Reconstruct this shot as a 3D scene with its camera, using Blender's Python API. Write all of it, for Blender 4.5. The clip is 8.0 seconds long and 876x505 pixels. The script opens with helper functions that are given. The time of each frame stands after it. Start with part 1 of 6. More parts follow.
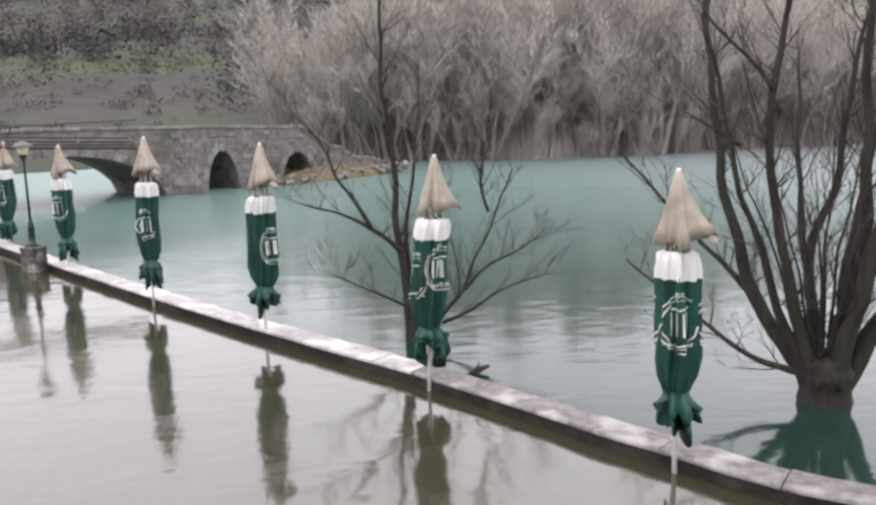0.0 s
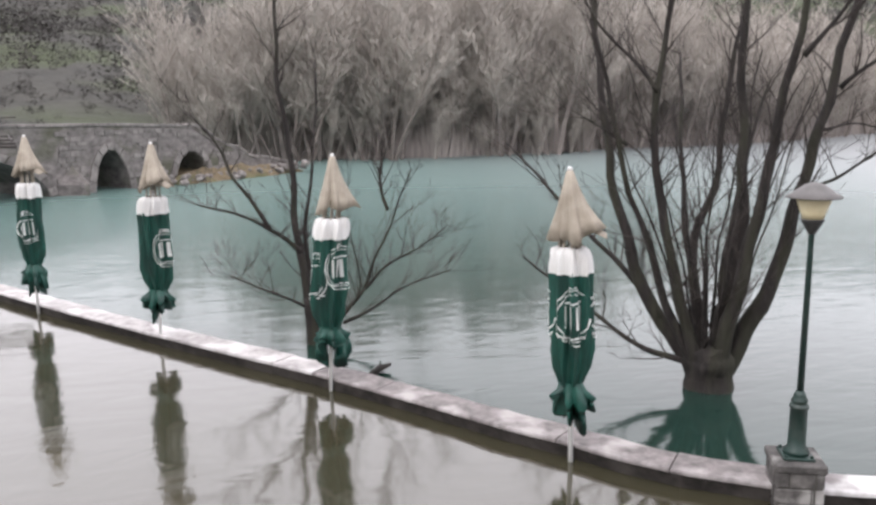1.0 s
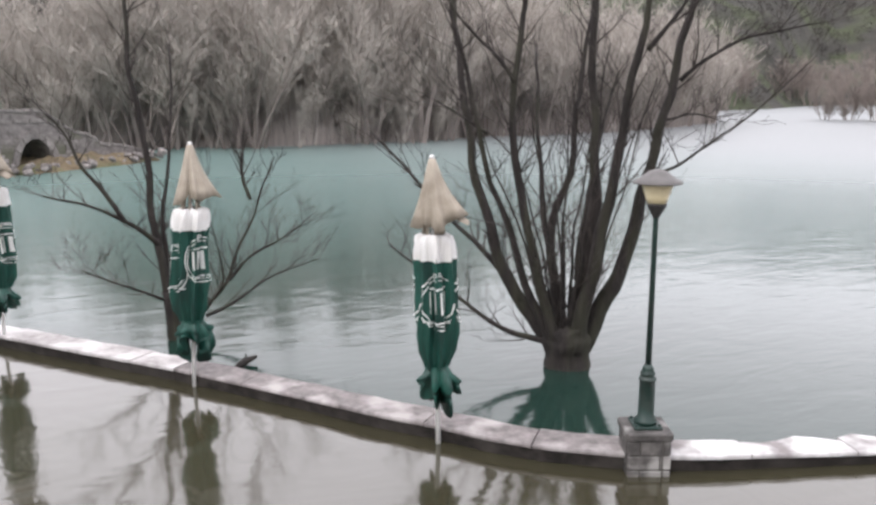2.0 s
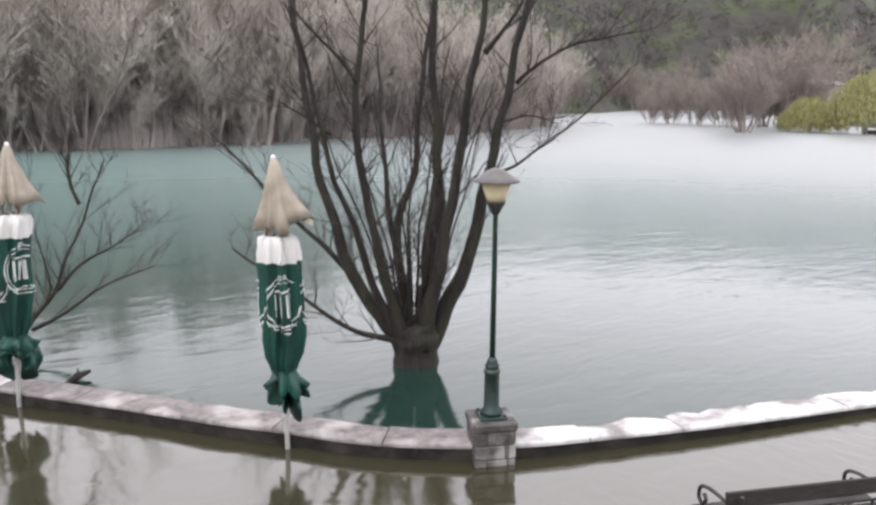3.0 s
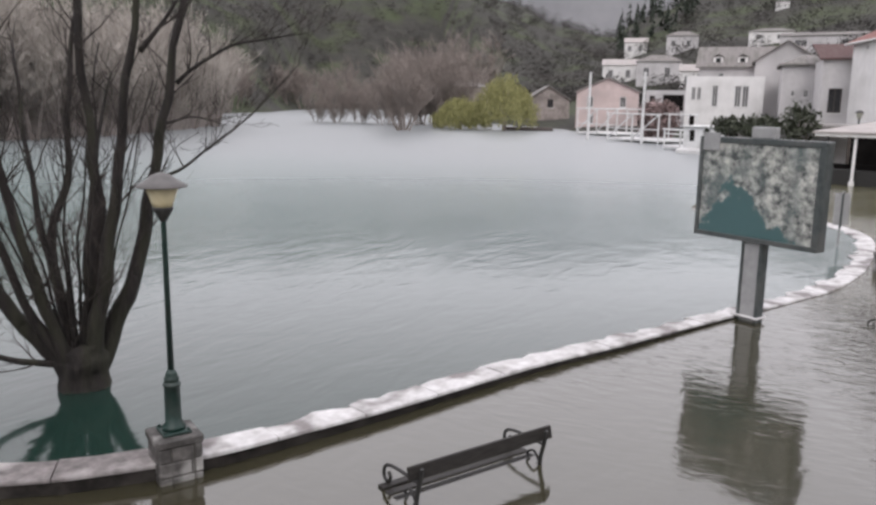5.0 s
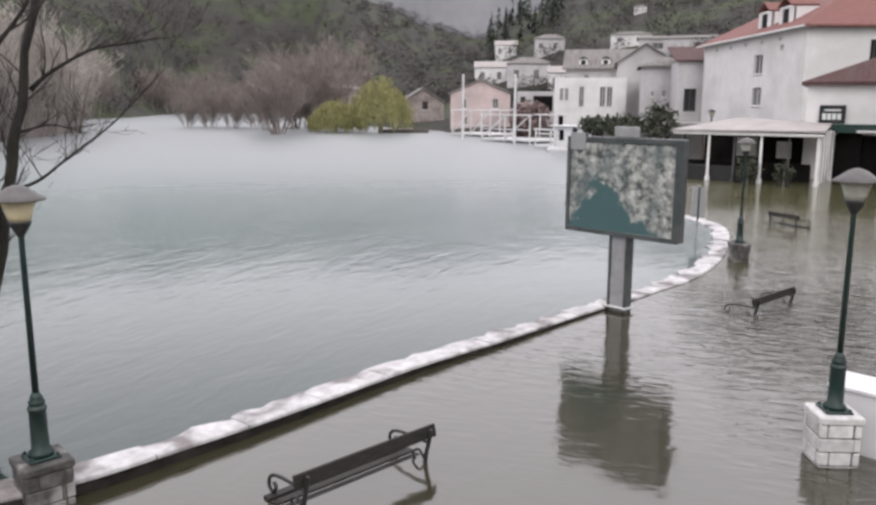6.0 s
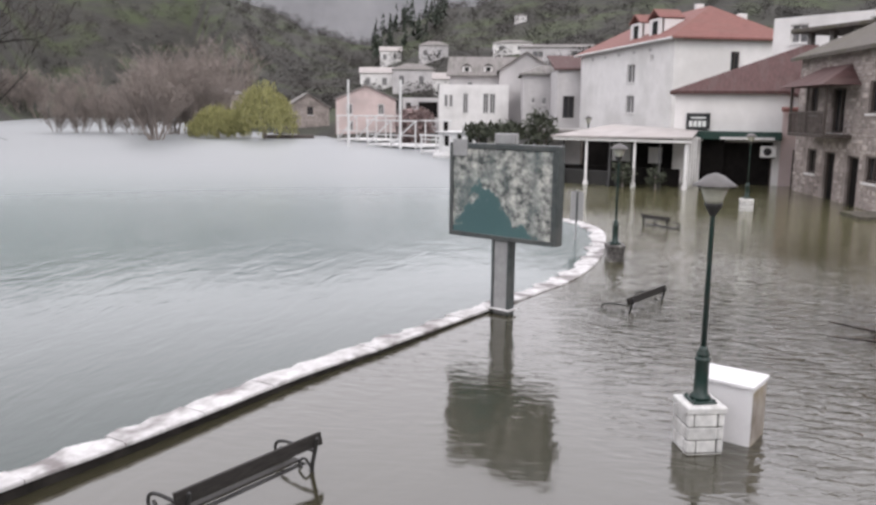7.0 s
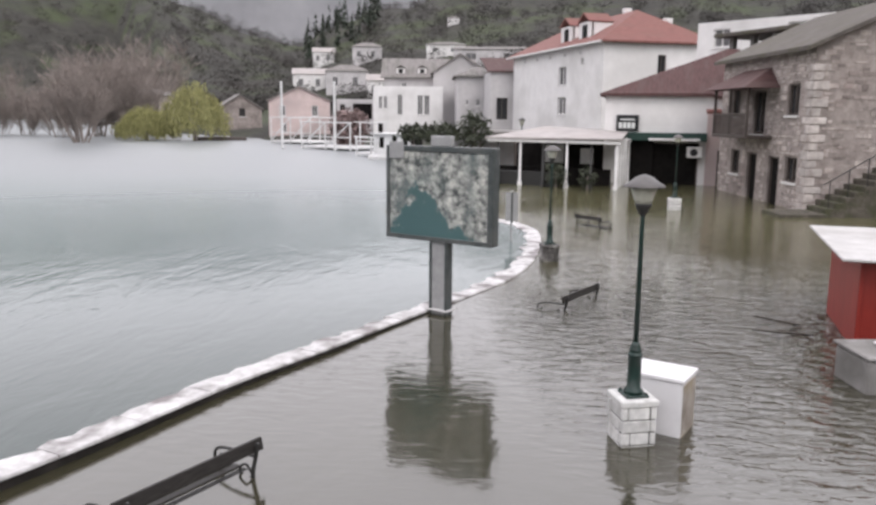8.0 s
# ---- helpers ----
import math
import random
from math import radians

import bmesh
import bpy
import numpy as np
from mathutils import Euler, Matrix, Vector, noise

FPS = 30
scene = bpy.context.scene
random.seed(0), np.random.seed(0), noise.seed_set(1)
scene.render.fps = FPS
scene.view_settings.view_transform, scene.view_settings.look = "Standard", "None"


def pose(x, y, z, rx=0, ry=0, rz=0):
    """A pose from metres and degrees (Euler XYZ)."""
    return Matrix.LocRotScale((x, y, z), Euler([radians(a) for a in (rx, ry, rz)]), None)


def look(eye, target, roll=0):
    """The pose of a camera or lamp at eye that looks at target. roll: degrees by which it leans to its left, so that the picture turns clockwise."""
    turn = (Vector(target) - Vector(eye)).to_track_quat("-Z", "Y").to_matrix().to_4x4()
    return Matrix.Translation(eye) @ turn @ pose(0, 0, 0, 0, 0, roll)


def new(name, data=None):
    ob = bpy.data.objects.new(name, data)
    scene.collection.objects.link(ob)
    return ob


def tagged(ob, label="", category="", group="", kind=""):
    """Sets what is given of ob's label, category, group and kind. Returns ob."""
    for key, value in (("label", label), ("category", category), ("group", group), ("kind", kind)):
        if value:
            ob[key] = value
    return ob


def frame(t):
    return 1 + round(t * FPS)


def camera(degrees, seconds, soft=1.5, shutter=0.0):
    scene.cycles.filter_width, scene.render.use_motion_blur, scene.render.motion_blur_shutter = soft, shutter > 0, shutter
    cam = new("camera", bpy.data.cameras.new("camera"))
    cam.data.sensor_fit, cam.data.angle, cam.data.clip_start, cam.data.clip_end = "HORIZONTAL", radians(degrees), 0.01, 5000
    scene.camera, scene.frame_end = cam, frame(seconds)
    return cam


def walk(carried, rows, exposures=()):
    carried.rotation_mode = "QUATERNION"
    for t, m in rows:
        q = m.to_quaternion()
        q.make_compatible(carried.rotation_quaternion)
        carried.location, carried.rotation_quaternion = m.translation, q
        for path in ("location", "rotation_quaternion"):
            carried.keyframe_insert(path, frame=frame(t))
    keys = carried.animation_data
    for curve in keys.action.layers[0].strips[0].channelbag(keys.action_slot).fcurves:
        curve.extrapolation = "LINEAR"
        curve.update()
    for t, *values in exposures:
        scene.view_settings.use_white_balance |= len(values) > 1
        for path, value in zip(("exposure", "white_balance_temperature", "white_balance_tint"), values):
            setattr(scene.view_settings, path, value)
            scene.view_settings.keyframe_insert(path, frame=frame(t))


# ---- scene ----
cam = camera(57.6, 8.0, soft=2.75)
PATH = [
    (0, (-0.913, 0.395, 3.024), (-0.5600, 2.3329, 2.6754), -1.04),
    (0.5, (-0.914, 0.376, 3.028), (-0.4479, 2.2897, 2.6804), -0.84),
    (1, (-0.903, 0.348, 3.028), (-0.3117, 2.2254, 2.6736), -0.66),
    (2.5, (-0.881, 0.282, 3.030), (0.1707, 1.9383, 2.6422), 0.25),
    (3, (-0.866, 0.269, 3.011), (0.3442, 1.8164, 2.6334), 0.51),
    (3.5, (-0.869, 0.270, 3.008), (0.5109, 1.6676, 2.6327), 0.95),
    (4, (-0.888, 0.248, 3.025), (0.6294, 1.4961, 2.6518), 0.99),
    (4.5, (-0.890, 0.231, 3.036), (0.7363, 1.3342, 2.6634), 0.98),
    (5, (-0.897, 0.208, 3.036), (0.8262, 1.1534, 2.6648), 0.81),
    (6.5, (-0.939, 0.134, 3.061), (0.9519, 0.6783, 2.7047), 0.23),
    (7, (-0.958, 0.104, 3.067), (0.9685, 0.5128, 2.7193), 0.54),
    (7.5, (-1.039, 0.105, 3.086), (0.9062, 0.4203, 2.7437), 0.49),
    (8, (-1.031, 0.113, 3.085), (0.9231, 0.3646, 2.7423), 0.54),
]
walk(cam, [(t, look(eye, target, roll)) for t, eye, target, roll in PATH], [(0.0, 0.04), (2.5, 0.06), (3.0, 0.04), (3.5, -0.2), (4.5, -0.49), (5.0, -0.56), (6.5, -0.42), (8.0, -0.36)])

import mathutils.bvhtree

# ---- light: an overcast winter day, bright even sky, faint sun behind cloud ----
SUN_EL, SUN_AZ = radians(46), radians(243)
world = bpy.data.worlds.new("overcast_sky")
scene.world = world
world.use_nodes = True
wt = world.node_tree
wt.nodes.clear()
w_out = wt.nodes.new("ShaderNodeOutputWorld")
w_bg = wt.nodes.new("ShaderNodeBackground")
w_sky = wt.nodes.new("ShaderNodeTexSky")
w_sky.sky_type = "NISHITA"
w_sky.sun_disc = False
w_sky.sun_elevation, w_sky.sun_rotation = SUN_EL, SUN_AZ
w_mix = wt.nodes.new("ShaderNodeMixRGB")
w_mix.inputs[0].default_value = 0.88
w_mix.inputs[2].default_value = (24.4, 23.5, 24.9, 1)
w_bg.inputs[1].default_value = 0.1
wt.links.new(w_sky.outputs[0], w_mix.inputs[1])
wt.links.new(w_mix.outputs[0], w_bg.inputs[0])
wt.links.new(w_bg.outputs[0], w_out.inputs[0])
sun = new("sun", bpy.data.lights.new("sun", "SUN"))
sun.data.energy, sun.data.angle, sun.data.color = 1.0, radians(25), (1.0, 0.97, 0.92)
sun.matrix_world = look((-60, -30, 70), (0, 0, 0))

# ---- materials ----
def mat(name, c1, c2, scale=4.0, rough=0.75, bump=0.15, metal=0.0, detail=6.0, c3=None, scale3=0.6, amount3=0.5, island=0.0, stretch=(1, 1, 1), bdist=0.01, spec=0.5, ramp=(0.34, 0.68)):
    """A surface with grain at one scale, stains at another, and relief."""
    m = bpy.data.materials.new(name)
    m.use_nodes = True
    t = m.node_tree
    n, l = t.nodes, t.links
    b = n["Principled BSDF"]
    b.inputs["Roughness"].default_value, b.inputs["Metallic"].default_value = rough, metal
    b.inputs["Specular IOR Level"].default_value = spec
    co = n.new("ShaderNodeTexCoord")
    mp = n.new("ShaderNodeMapping")
    mp.inputs["Scale"].default_value = stretch
    l.new(co.outputs["Object"], mp.inputs[0])
    a = n.new("ShaderNodeTexNoise")
    a.inputs["Scale"].default_value, a.inputs["Detail"].default_value, a.inputs["Roughness"].default_value = scale, detail, 0.65
    l.new(mp.outputs[0], a.inputs["Vector"])
    r = n.new("ShaderNodeValToRGB")
    r.color_ramp.elements[0].position, r.color_ramp.elements[1].position = ramp
    r.color_ramp.elements[0].color, r.color_ramp.elements[1].color = (*c1, 1), (*c2, 1)
    l.new(a.outputs["Fac"], r.inputs[0])
    col = r.outputs[0]
    if c3:
        s = n.new("ShaderNodeTexNoise")
        s.inputs["Scale"].default_value, s.inputs["Detail"].default_value = scale3, 5
        l.new(mp.outputs[0], s.inputs["Vector"])
        r3 = n.new("ShaderNodeValToRGB")
        r3.color_ramp.elements[0].position, r3.color_ramp.elements[1].position = 0.48, 0.62
        r3.color_ramp.elements[1].color = (amount3, amount3, amount3, 1)
        l.new(s.outputs["Fac"], r3.inputs[0])
        mx = n.new("ShaderNodeMixRGB")
        l.new(r3.outputs[0], mx.inputs[0])
        l.new(col, mx.inputs[1])
        mx.inputs[2].default_value = (*c3, 1)
        col = mx.outputs[0]
    if island:
        oi = n.new("ShaderNodeObjectInfo")
        ge = n.new("ShaderNodeNewGeometry")
        ad = n.new("ShaderNodeMath")
        ad.operation = "ADD"
        l.new(oi.outputs["Random"], ad.inputs[0])
        l.new(ge.outputs["Random Per Island"], ad.inputs[1])
        fr = n.new("ShaderNodeMath")
        fr.operation = "FRACT"
        l.new(ad.outputs[0], fr.inputs[0])
        mr = n.new("ShaderNodeMapRange")
        mr.inputs["To Min"].default_value, mr.inputs["To Max"].default_value = 1 - island, 1 + island
        l.new(fr.outputs[0], mr.inputs["Value"])
        hv = n.new("ShaderNodeHueSaturation")
        l.new(mr.outputs[0], hv.inputs["Value"])
        l.new(col, hv.inputs["Color"])
        col = hv.outputs[0]
    l.new(col, b.inputs["Base Color"])
    if bump:
        bp = n.new("ShaderNodeBump")
        bp.inputs["Strength"].default_value, bp.inputs["Distance"].default_value = bump, bdist
        l.new(a.outputs["Fac"], bp.inputs["Height"])
        l.new(bp.outputs[0], b.inputs["Normal"])
    return m


def water(name, body, body2, waves, ripple, fine, rough=0.06, patch=0.05, breeze=None, far_rough=0.1, along_x=False, reflect_tint=False):
    """Murky water: a coloured body under a clear reflecting surface with long waves, patches of ripples and fine chop."""
    m = bpy.data.materials.new(name)
    m.use_nodes = True
    t = m.node_tree
    n, l = t.nodes, t.links
    b = n["Principled BSDF"]
    b.inputs["Roughness"].default_value, b.inputs["IOR"].default_value = rough, 2.1 if along_x else 1.5
    co = n.new("ShaderNodeTexCoord")

    def tex(scale, sx, sy, rz, detail=3):
        mp = n.new("ShaderNodeMapping")
        mp.inputs["Scale"].default_value, mp.inputs["Rotation"].default_value = (sx, sy, 1), (0, 0, radians(rz))
        l.new(co.outputs["Object"], mp.inputs[0])
        x = n.new("ShaderNodeTexNoise")
        x.inputs["Scale"].default_value, x.inputs["Detail"].default_value = scale, detail
        x.inputs["Distortion"].default_value = 0.6
        l.new(mp.outputs[0], x.inputs["Vector"])
        return x.outputs["Fac"]

    def times(a, k):
        x = n.new("ShaderNodeMath")
        x.operation = "MULTIPLY"
        l.new(a, x.inputs[0])
        if isinstance(k, (int, float)):
            x.inputs[1].default_value = k
        else:
            l.new(k, x.inputs[1])
        return x.outputs[0]

    def plus(a, c):
        x = n.new("ShaderNodeMath")
        x.operation = "ADD"
        l.new(a, x.inputs[0])
        l.new(c, x.inputs[1])
        return x.outputs[0]

    mixc = n.new("ShaderNodeMixRGB")
    mixc.inputs[1].default_value, mixc.inputs[2].default_value = (*body, 1), (*body2, 1)
    body_mix = tex(0.12, 1, 1.6, 20, 4)
    if reflect_tint:
        # body colour darkened near the willow for its reflection, teal further out
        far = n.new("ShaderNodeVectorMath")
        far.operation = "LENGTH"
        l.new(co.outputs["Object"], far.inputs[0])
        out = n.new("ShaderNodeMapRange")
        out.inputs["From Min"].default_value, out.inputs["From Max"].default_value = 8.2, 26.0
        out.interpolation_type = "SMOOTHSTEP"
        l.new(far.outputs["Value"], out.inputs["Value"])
        body_mix = plus(times(out.outputs[0], 0.93), times(body_mix, 0.06))
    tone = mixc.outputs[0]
    if reflect_tint:
        # the open lake's sky reflection, painted as a paler body towards the east
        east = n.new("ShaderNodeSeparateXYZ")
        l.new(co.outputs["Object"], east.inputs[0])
        sky_fade = n.new("ShaderNodeMapRange")
        sky_fade.inputs["From Min"].default_value, sky_fade.inputs["From Max"].default_value = 2.0, 46.0
        sky_fade.interpolation_type = "SMOOTHSTEP"
        l.new(plus(east.outputs[0], times(tex(0.05, 1, 1.4, 30, 4), 6.0)), sky_fade.inputs["Value"])
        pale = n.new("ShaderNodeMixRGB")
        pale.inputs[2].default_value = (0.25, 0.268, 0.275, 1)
        l.new(sky_fade.outputs[0], pale.inputs[0])
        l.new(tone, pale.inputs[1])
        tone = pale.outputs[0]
    if along_x:
        # thin muddy water over the square before the houses
        sp = n.new("ShaderNodeSeparateXYZ")
        l.new(co.outputs["Object"], sp.inputs[0])
        mud = n.new("ShaderNodeMapRange")
        mud.inputs["From Min"].default_value, mud.inputs["From Max"].default_value = 11.0, 24.0
        l.new(sp.outputs[0], mud.inputs["Value"])
        body_mix = plus(times(mud.outputs[0], 0.85), times(body_mix, 0.22))
    l.new(body_mix, mixc.inputs[0])
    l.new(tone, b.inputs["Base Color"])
    gate = n.new("ShaderNodeMapRange")
    gate.inputs["From Min"].default_value, gate.inputs["From Max"].default_value = 0.42, 0.68
    gate.inputs["To Min"].default_value = 0.3
    l.new(tex(patch, 1, 1.5, 35, 4), gate.inputs["Value"])
    wind = gate.outputs[0]
    if breeze:
        # calm in the lee of the terrace, ruffled further out
        ln = n.new("ShaderNodeVectorMath")
        ln.operation = "LENGTH"
        l.new(co.outputs["Object"], ln.inputs[0])
        ramp = n.new("ShaderNodeMapRange")
        ramp.inputs["From Min"].default_value, ramp.inputs["From Max"].default_value, ramp.inputs["To Min"].default_value = breeze
        if along_x:
            dot = n.new("ShaderNodeVectorMath")
            dot.operation = "DOT_PRODUCT"
            dot.inputs[1].default_value = (0.15, -1.0, 0.0)
            l.new(co.outputs["Object"], dot.inputs[0])
            l.new(dot.outputs["Value"], ramp.inputs["Value"])
            lee = n.new("ShaderNodeMapRange")
            lee.inputs["From Min"].default_value, lee.inputs["From Max"].default_value = 12.0, 18.0
            lee.inputs["To Min"].default_value, lee.inputs["To Max"].default_value = 1.0, 0.12
            l.new(sp.outputs[0], lee.inputs["Value"])
            wind = times(lee.outputs[0], wind)
            shelter = n.new("ShaderNodeMapRange")
            shelter.inputs["From Min"].default_value, shelter.inputs["From Max"].default_value, shelter.inputs["To Min"].default_value = 5.0, 8.5, 0.22
            l.new(sp.outputs[0], shelter.inputs["Value"])
            wind = times(shelter.outputs[0], wind)
        else:
            ramp.interpolation_type = "SMOOTHSTEP"
            l.new(ln.outputs["Value"], ramp.inputs["Value"])
        chop = n.new("ShaderNodeMapRange")
        chop.inputs["To Min"].default_value, chop.inputs["To Max"].default_value = rough, far_rough
        l.new(ramp.outputs[0], chop.inputs["Value"])
        l.new(chop.outputs[0], b.inputs["Roughness"])
        wind = times(ramp.outputs[0], wind)
    h = plus(times(tex(0.9, 1, 2.2, 25, 2), waves), times(times(tex(3.2, 2.4, 0.9, 8, 3) if along_x else tex(3.2, 1, 2.6, -12, 3), ripple), wind))
    h = plus(h, times(times(tex(11, 1, 1.8, 40, 2), fine), wind))
    bp = n.new("ShaderNodeBump")
    bp.inputs["Strength"].default_value, bp.inputs["Distance"].default_value = 1.0, 1.0
    l.new(h, bp.inputs["Height"])
    l.new(bp.outputs[0], b.inputs["Normal"])
    return m


def clear_glass(name, tint=(0.95, 0.97, 0.97), rough=0.05):
    m = bpy.data.materials.new(name)
    m.use_nodes = True
    b = m.node_tree.nodes["Principled BSDF"]
    b.inputs["Base Color"].default_value, b.inputs["Roughness"].default_value = (*tint, 1), rough
    b.inputs["Transmission Weight"].default_value, b.inputs["IOR"].default_value = 1.0, 1.1
    return m


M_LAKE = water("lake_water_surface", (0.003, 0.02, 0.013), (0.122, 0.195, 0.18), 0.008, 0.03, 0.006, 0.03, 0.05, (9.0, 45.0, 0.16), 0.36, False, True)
M_FLOOD = water("flood_water_surface", (0.03, 0.027, 0.017), (0.118, 0.112, 0.06), 0.007, 0.24, 0.014, 0.09, 0.12, (0.7, 3.0, 0.08), 0.1, True)
M_SLAB = mat("pale_kerb_stone", (0.11, 0.1, 0.097), (0.26, 0.232, 0.228), 9, 0.7, 0.35, c3=(0.46, 0.43, 0.42), scale3=2.6, amount3=0.75, island=0.08)
M_SLABM = mat("worn_pale_kerb_stone", (0.24, 0.222, 0.218), (0.5, 0.475, 0.468), 7, 0.72, 0.4, c3=(0.62, 0.6, 0.595), scale3=2.4, amount3=0.8, island=0.1)
M_SLABW = mat("bleached_kerb_stone", (0.42, 0.405, 0.4), (0.72, 0.71, 0.71), 6, 0.75, 0.4, c3=(0.17, 0.15, 0.148), scale3=2.2, amount3=0.9, island=0.06)
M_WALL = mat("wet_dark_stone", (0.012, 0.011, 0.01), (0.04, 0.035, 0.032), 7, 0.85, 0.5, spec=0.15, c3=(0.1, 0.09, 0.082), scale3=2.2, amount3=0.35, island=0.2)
M_PEDL = mat("pale_pedestal_block", (0.5, 0.5, 0.49), (0.74, 0.73, 0.71), 8, 0.8, 0.4, c3=(0.25, 0.24, 0.22), scale3=3, amount3=0.55, island=0.12)
M_PEDD = mat("dark_pedestal_block", (0.035, 0.033, 0.031), (0.14, 0.13, 0.124), 8, 0.7, 0.4, c3=(0.5, 0.49, 0.47), scale3=3.6, amount3=0.5, island=0.3)
M_MORT = mat("dark_mortar", (0.05, 0.05, 0.045), (0.12, 0.11, 0.1), 14, 0.9, 0.3)
M_LAMP = mat("green_enamel", (0.006, 0.024, 0.019), (0.012, 0.037, 0.03), 18, 0.42, 0.1, c3=(0.05, 0.055, 0.05), scale3=6, amount3=0.4)
M_HOOD = mat("weathered_lamp_hood", (0.085, 0.08, 0.078), (0.14, 0.132, 0.128), 9, 0.5, 0.1)
M_SHADE = mat("yellowed_lamp_glass", (0.72, 0.62, 0.38), (0.82, 0.74, 0.52), 5, 0.25, 0.02)
M_SHADEW = mat("milky_lamp_glass", (0.42, 0.42, 0.35), (0.55, 0.55, 0.47), 5, 0.25, 0.02)
M_IRON = mat("black_cast_iron", (0.012, 0.012, 0.012), (0.035, 0.034, 0.032), 20, 0.45, 0.25)
M_PLANK = mat("dark_wet_plank", (0.012, 0.011, 0.01), (0.04, 0.036, 0.033), 9, 0.5, 0.25, spec=0.25, stretch=(1, 14, 14), island=0.15)
M_GREEN = mat("wet_green_canvas", (0.004, 0.04, 0.03), (0.012, 0.095, 0.07), 7, 0.5, 0.5, c3=(0.003, 0.024, 0.02), scale3=3.5, amount3=0.8, stretch=(2, 2, 0.5))
M_WHITE = mat("white_canvas", (0.72, 0.72, 0.71), (0.84, 0.84, 0.83), 6, 0.75, 0.25, c3=(0.55, 0.53, 0.5), scale3=3, amount3=0.5)
M_BEIGE = mat("beige_canvas", (0.34, 0.3, 0.245), (0.45, 0.4, 0.33), 6, 0.8, 0.3, c3=(0.19, 0.16, 0.12), scale3=2.5, amount3=0.6)
M_POLE = mat("white_pole", (0.68, 0.68, 0.67), (0.82, 0.82, 0.8), 12, 0.4, 0.05)
M_PRINT = mat("white_print", (0.6, 0.62, 0.6), (0.78, 0.8, 0.78), 8, 0.6, 0.05)
M_BARK = mat("grey_brown_bark", (0.008, 0.0063, 0.0057), (0.036, 0.029, 0.026), 5, 0.85, 0.9, c3=(0.035, 0.036, 0.02), scale3=1.6, amount3=0.6, stretch=(3, 3, 0.6), bdist=0.03)
M_TWIG = mat("dark_twig_bark", (0.025, 0.02, 0.018), (0.06, 0.048, 0.042), 5, 0.85, 0.2)
# twigs set paler than bark to stand in for haze over the bank
M_FARTWIG = mat("haze_paled_twigs", (0.345, 0.315, 0.284), (0.47, 0.43, 0.388), 0.15, 0.9, 0.0, island=0.25)
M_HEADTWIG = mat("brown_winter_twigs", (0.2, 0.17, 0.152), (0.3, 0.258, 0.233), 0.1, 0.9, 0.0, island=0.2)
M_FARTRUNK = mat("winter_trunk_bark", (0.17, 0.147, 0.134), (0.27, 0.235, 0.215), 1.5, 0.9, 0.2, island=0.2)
M_BRIDGE = mat("old_bridge_masonry", (0.1, 0.09, 0.086), (0.27, 0.245, 0.235), 2.6, 0.85, 0.9, c3=(0.08, 0.085, 0.05), scale3=0.5, amount3=0.75, bdist=0.05, stretch=(1, 1, 1.6))
M_VOUS = mat("arch_ring_stone", (0.13, 0.118, 0.112), (0.28, 0.258, 0.245), 4, 0.85, 0.5, island=0.2)
M_HILL = mat("winter_hillside", (0.026, 0.025, 0.021), (0.05, 0.048, 0.039), 0.16, 0.95, 0.8, c3=(0.05, 0.064, 0.027), scale3=0.05, amount3=0.85, bdist=1.0, detail=9)
M_SCRUB = mat("dark_scrub", (0.035, 0.0325, 0.03), (0.054, 0.05, 0.047), 0.25, 0.95, 0.2, island=0.06, c3=(0.076, 0.066, 0.062), scale3=0.03, amount3=0.8)
M_CONIF = mat("dark_conifer", (0.014, 0.022, 0.014), (0.035, 0.045, 0.03), 0.8, 0.95, 0.2, island=0.25)
M_WILLOW = mat("yellow_green_willow", (0.22, 0.215, 0.085), (0.34, 0.33, 0.145), 0.6, 0.85, 0.1, island=0.3)

# ---- builders ----
def mesh_of(bm, name, material, smooth=False):
    me = bpy.data.meshes.new(name)
    bmesh.ops.recalc_face_normals(bm, faces=bm.faces)
    bm.to_mesh(me)
    bm.free()
    me.materials.append(material)
    if smooth:
        me.polygons.foreach_set("use_smooth", [True] * len(me.polygons))
    return me


def part(name, bm, material, parent=None, label="", smooth=False):
    ob = new(name, mesh_of(bm, name, material, smooth))
    if parent:
        ob.parent = parent
    return tagged(ob, label)


def thing(name, m, label, category, group="", kind=""):
    ob = new(name)
    ob.matrix_world = m
    return tagged(ob, label, category, group, kind)


def box(bm, x0, x1, y0, y1, z0, z1, m=None, bevel=0.0):
    r = bmesh.ops.create_cube(bm, size=1, matrix=Matrix.Translation(((x0 + x1) / 2, (y0 + y1) / 2, (z0 + z1) / 2)) @ Matrix.Diagonal((x1 - x0, y1 - y0, z1 - z0, 1)))
    vs = r["verts"]
    if bevel:
        es = list({e for v in vs for e in v.link_edges})
        out = bmesh.ops.bevel(bm, geom=es, offset=bevel, segments=1, affect="EDGES")
        vs = list({v for f in out["faces"] for v in f.verts} | {v for v in vs if v.is_valid})
    if m is not None:
        bmesh.ops.transform(bm, matrix=m, verts=vs)
    return bm


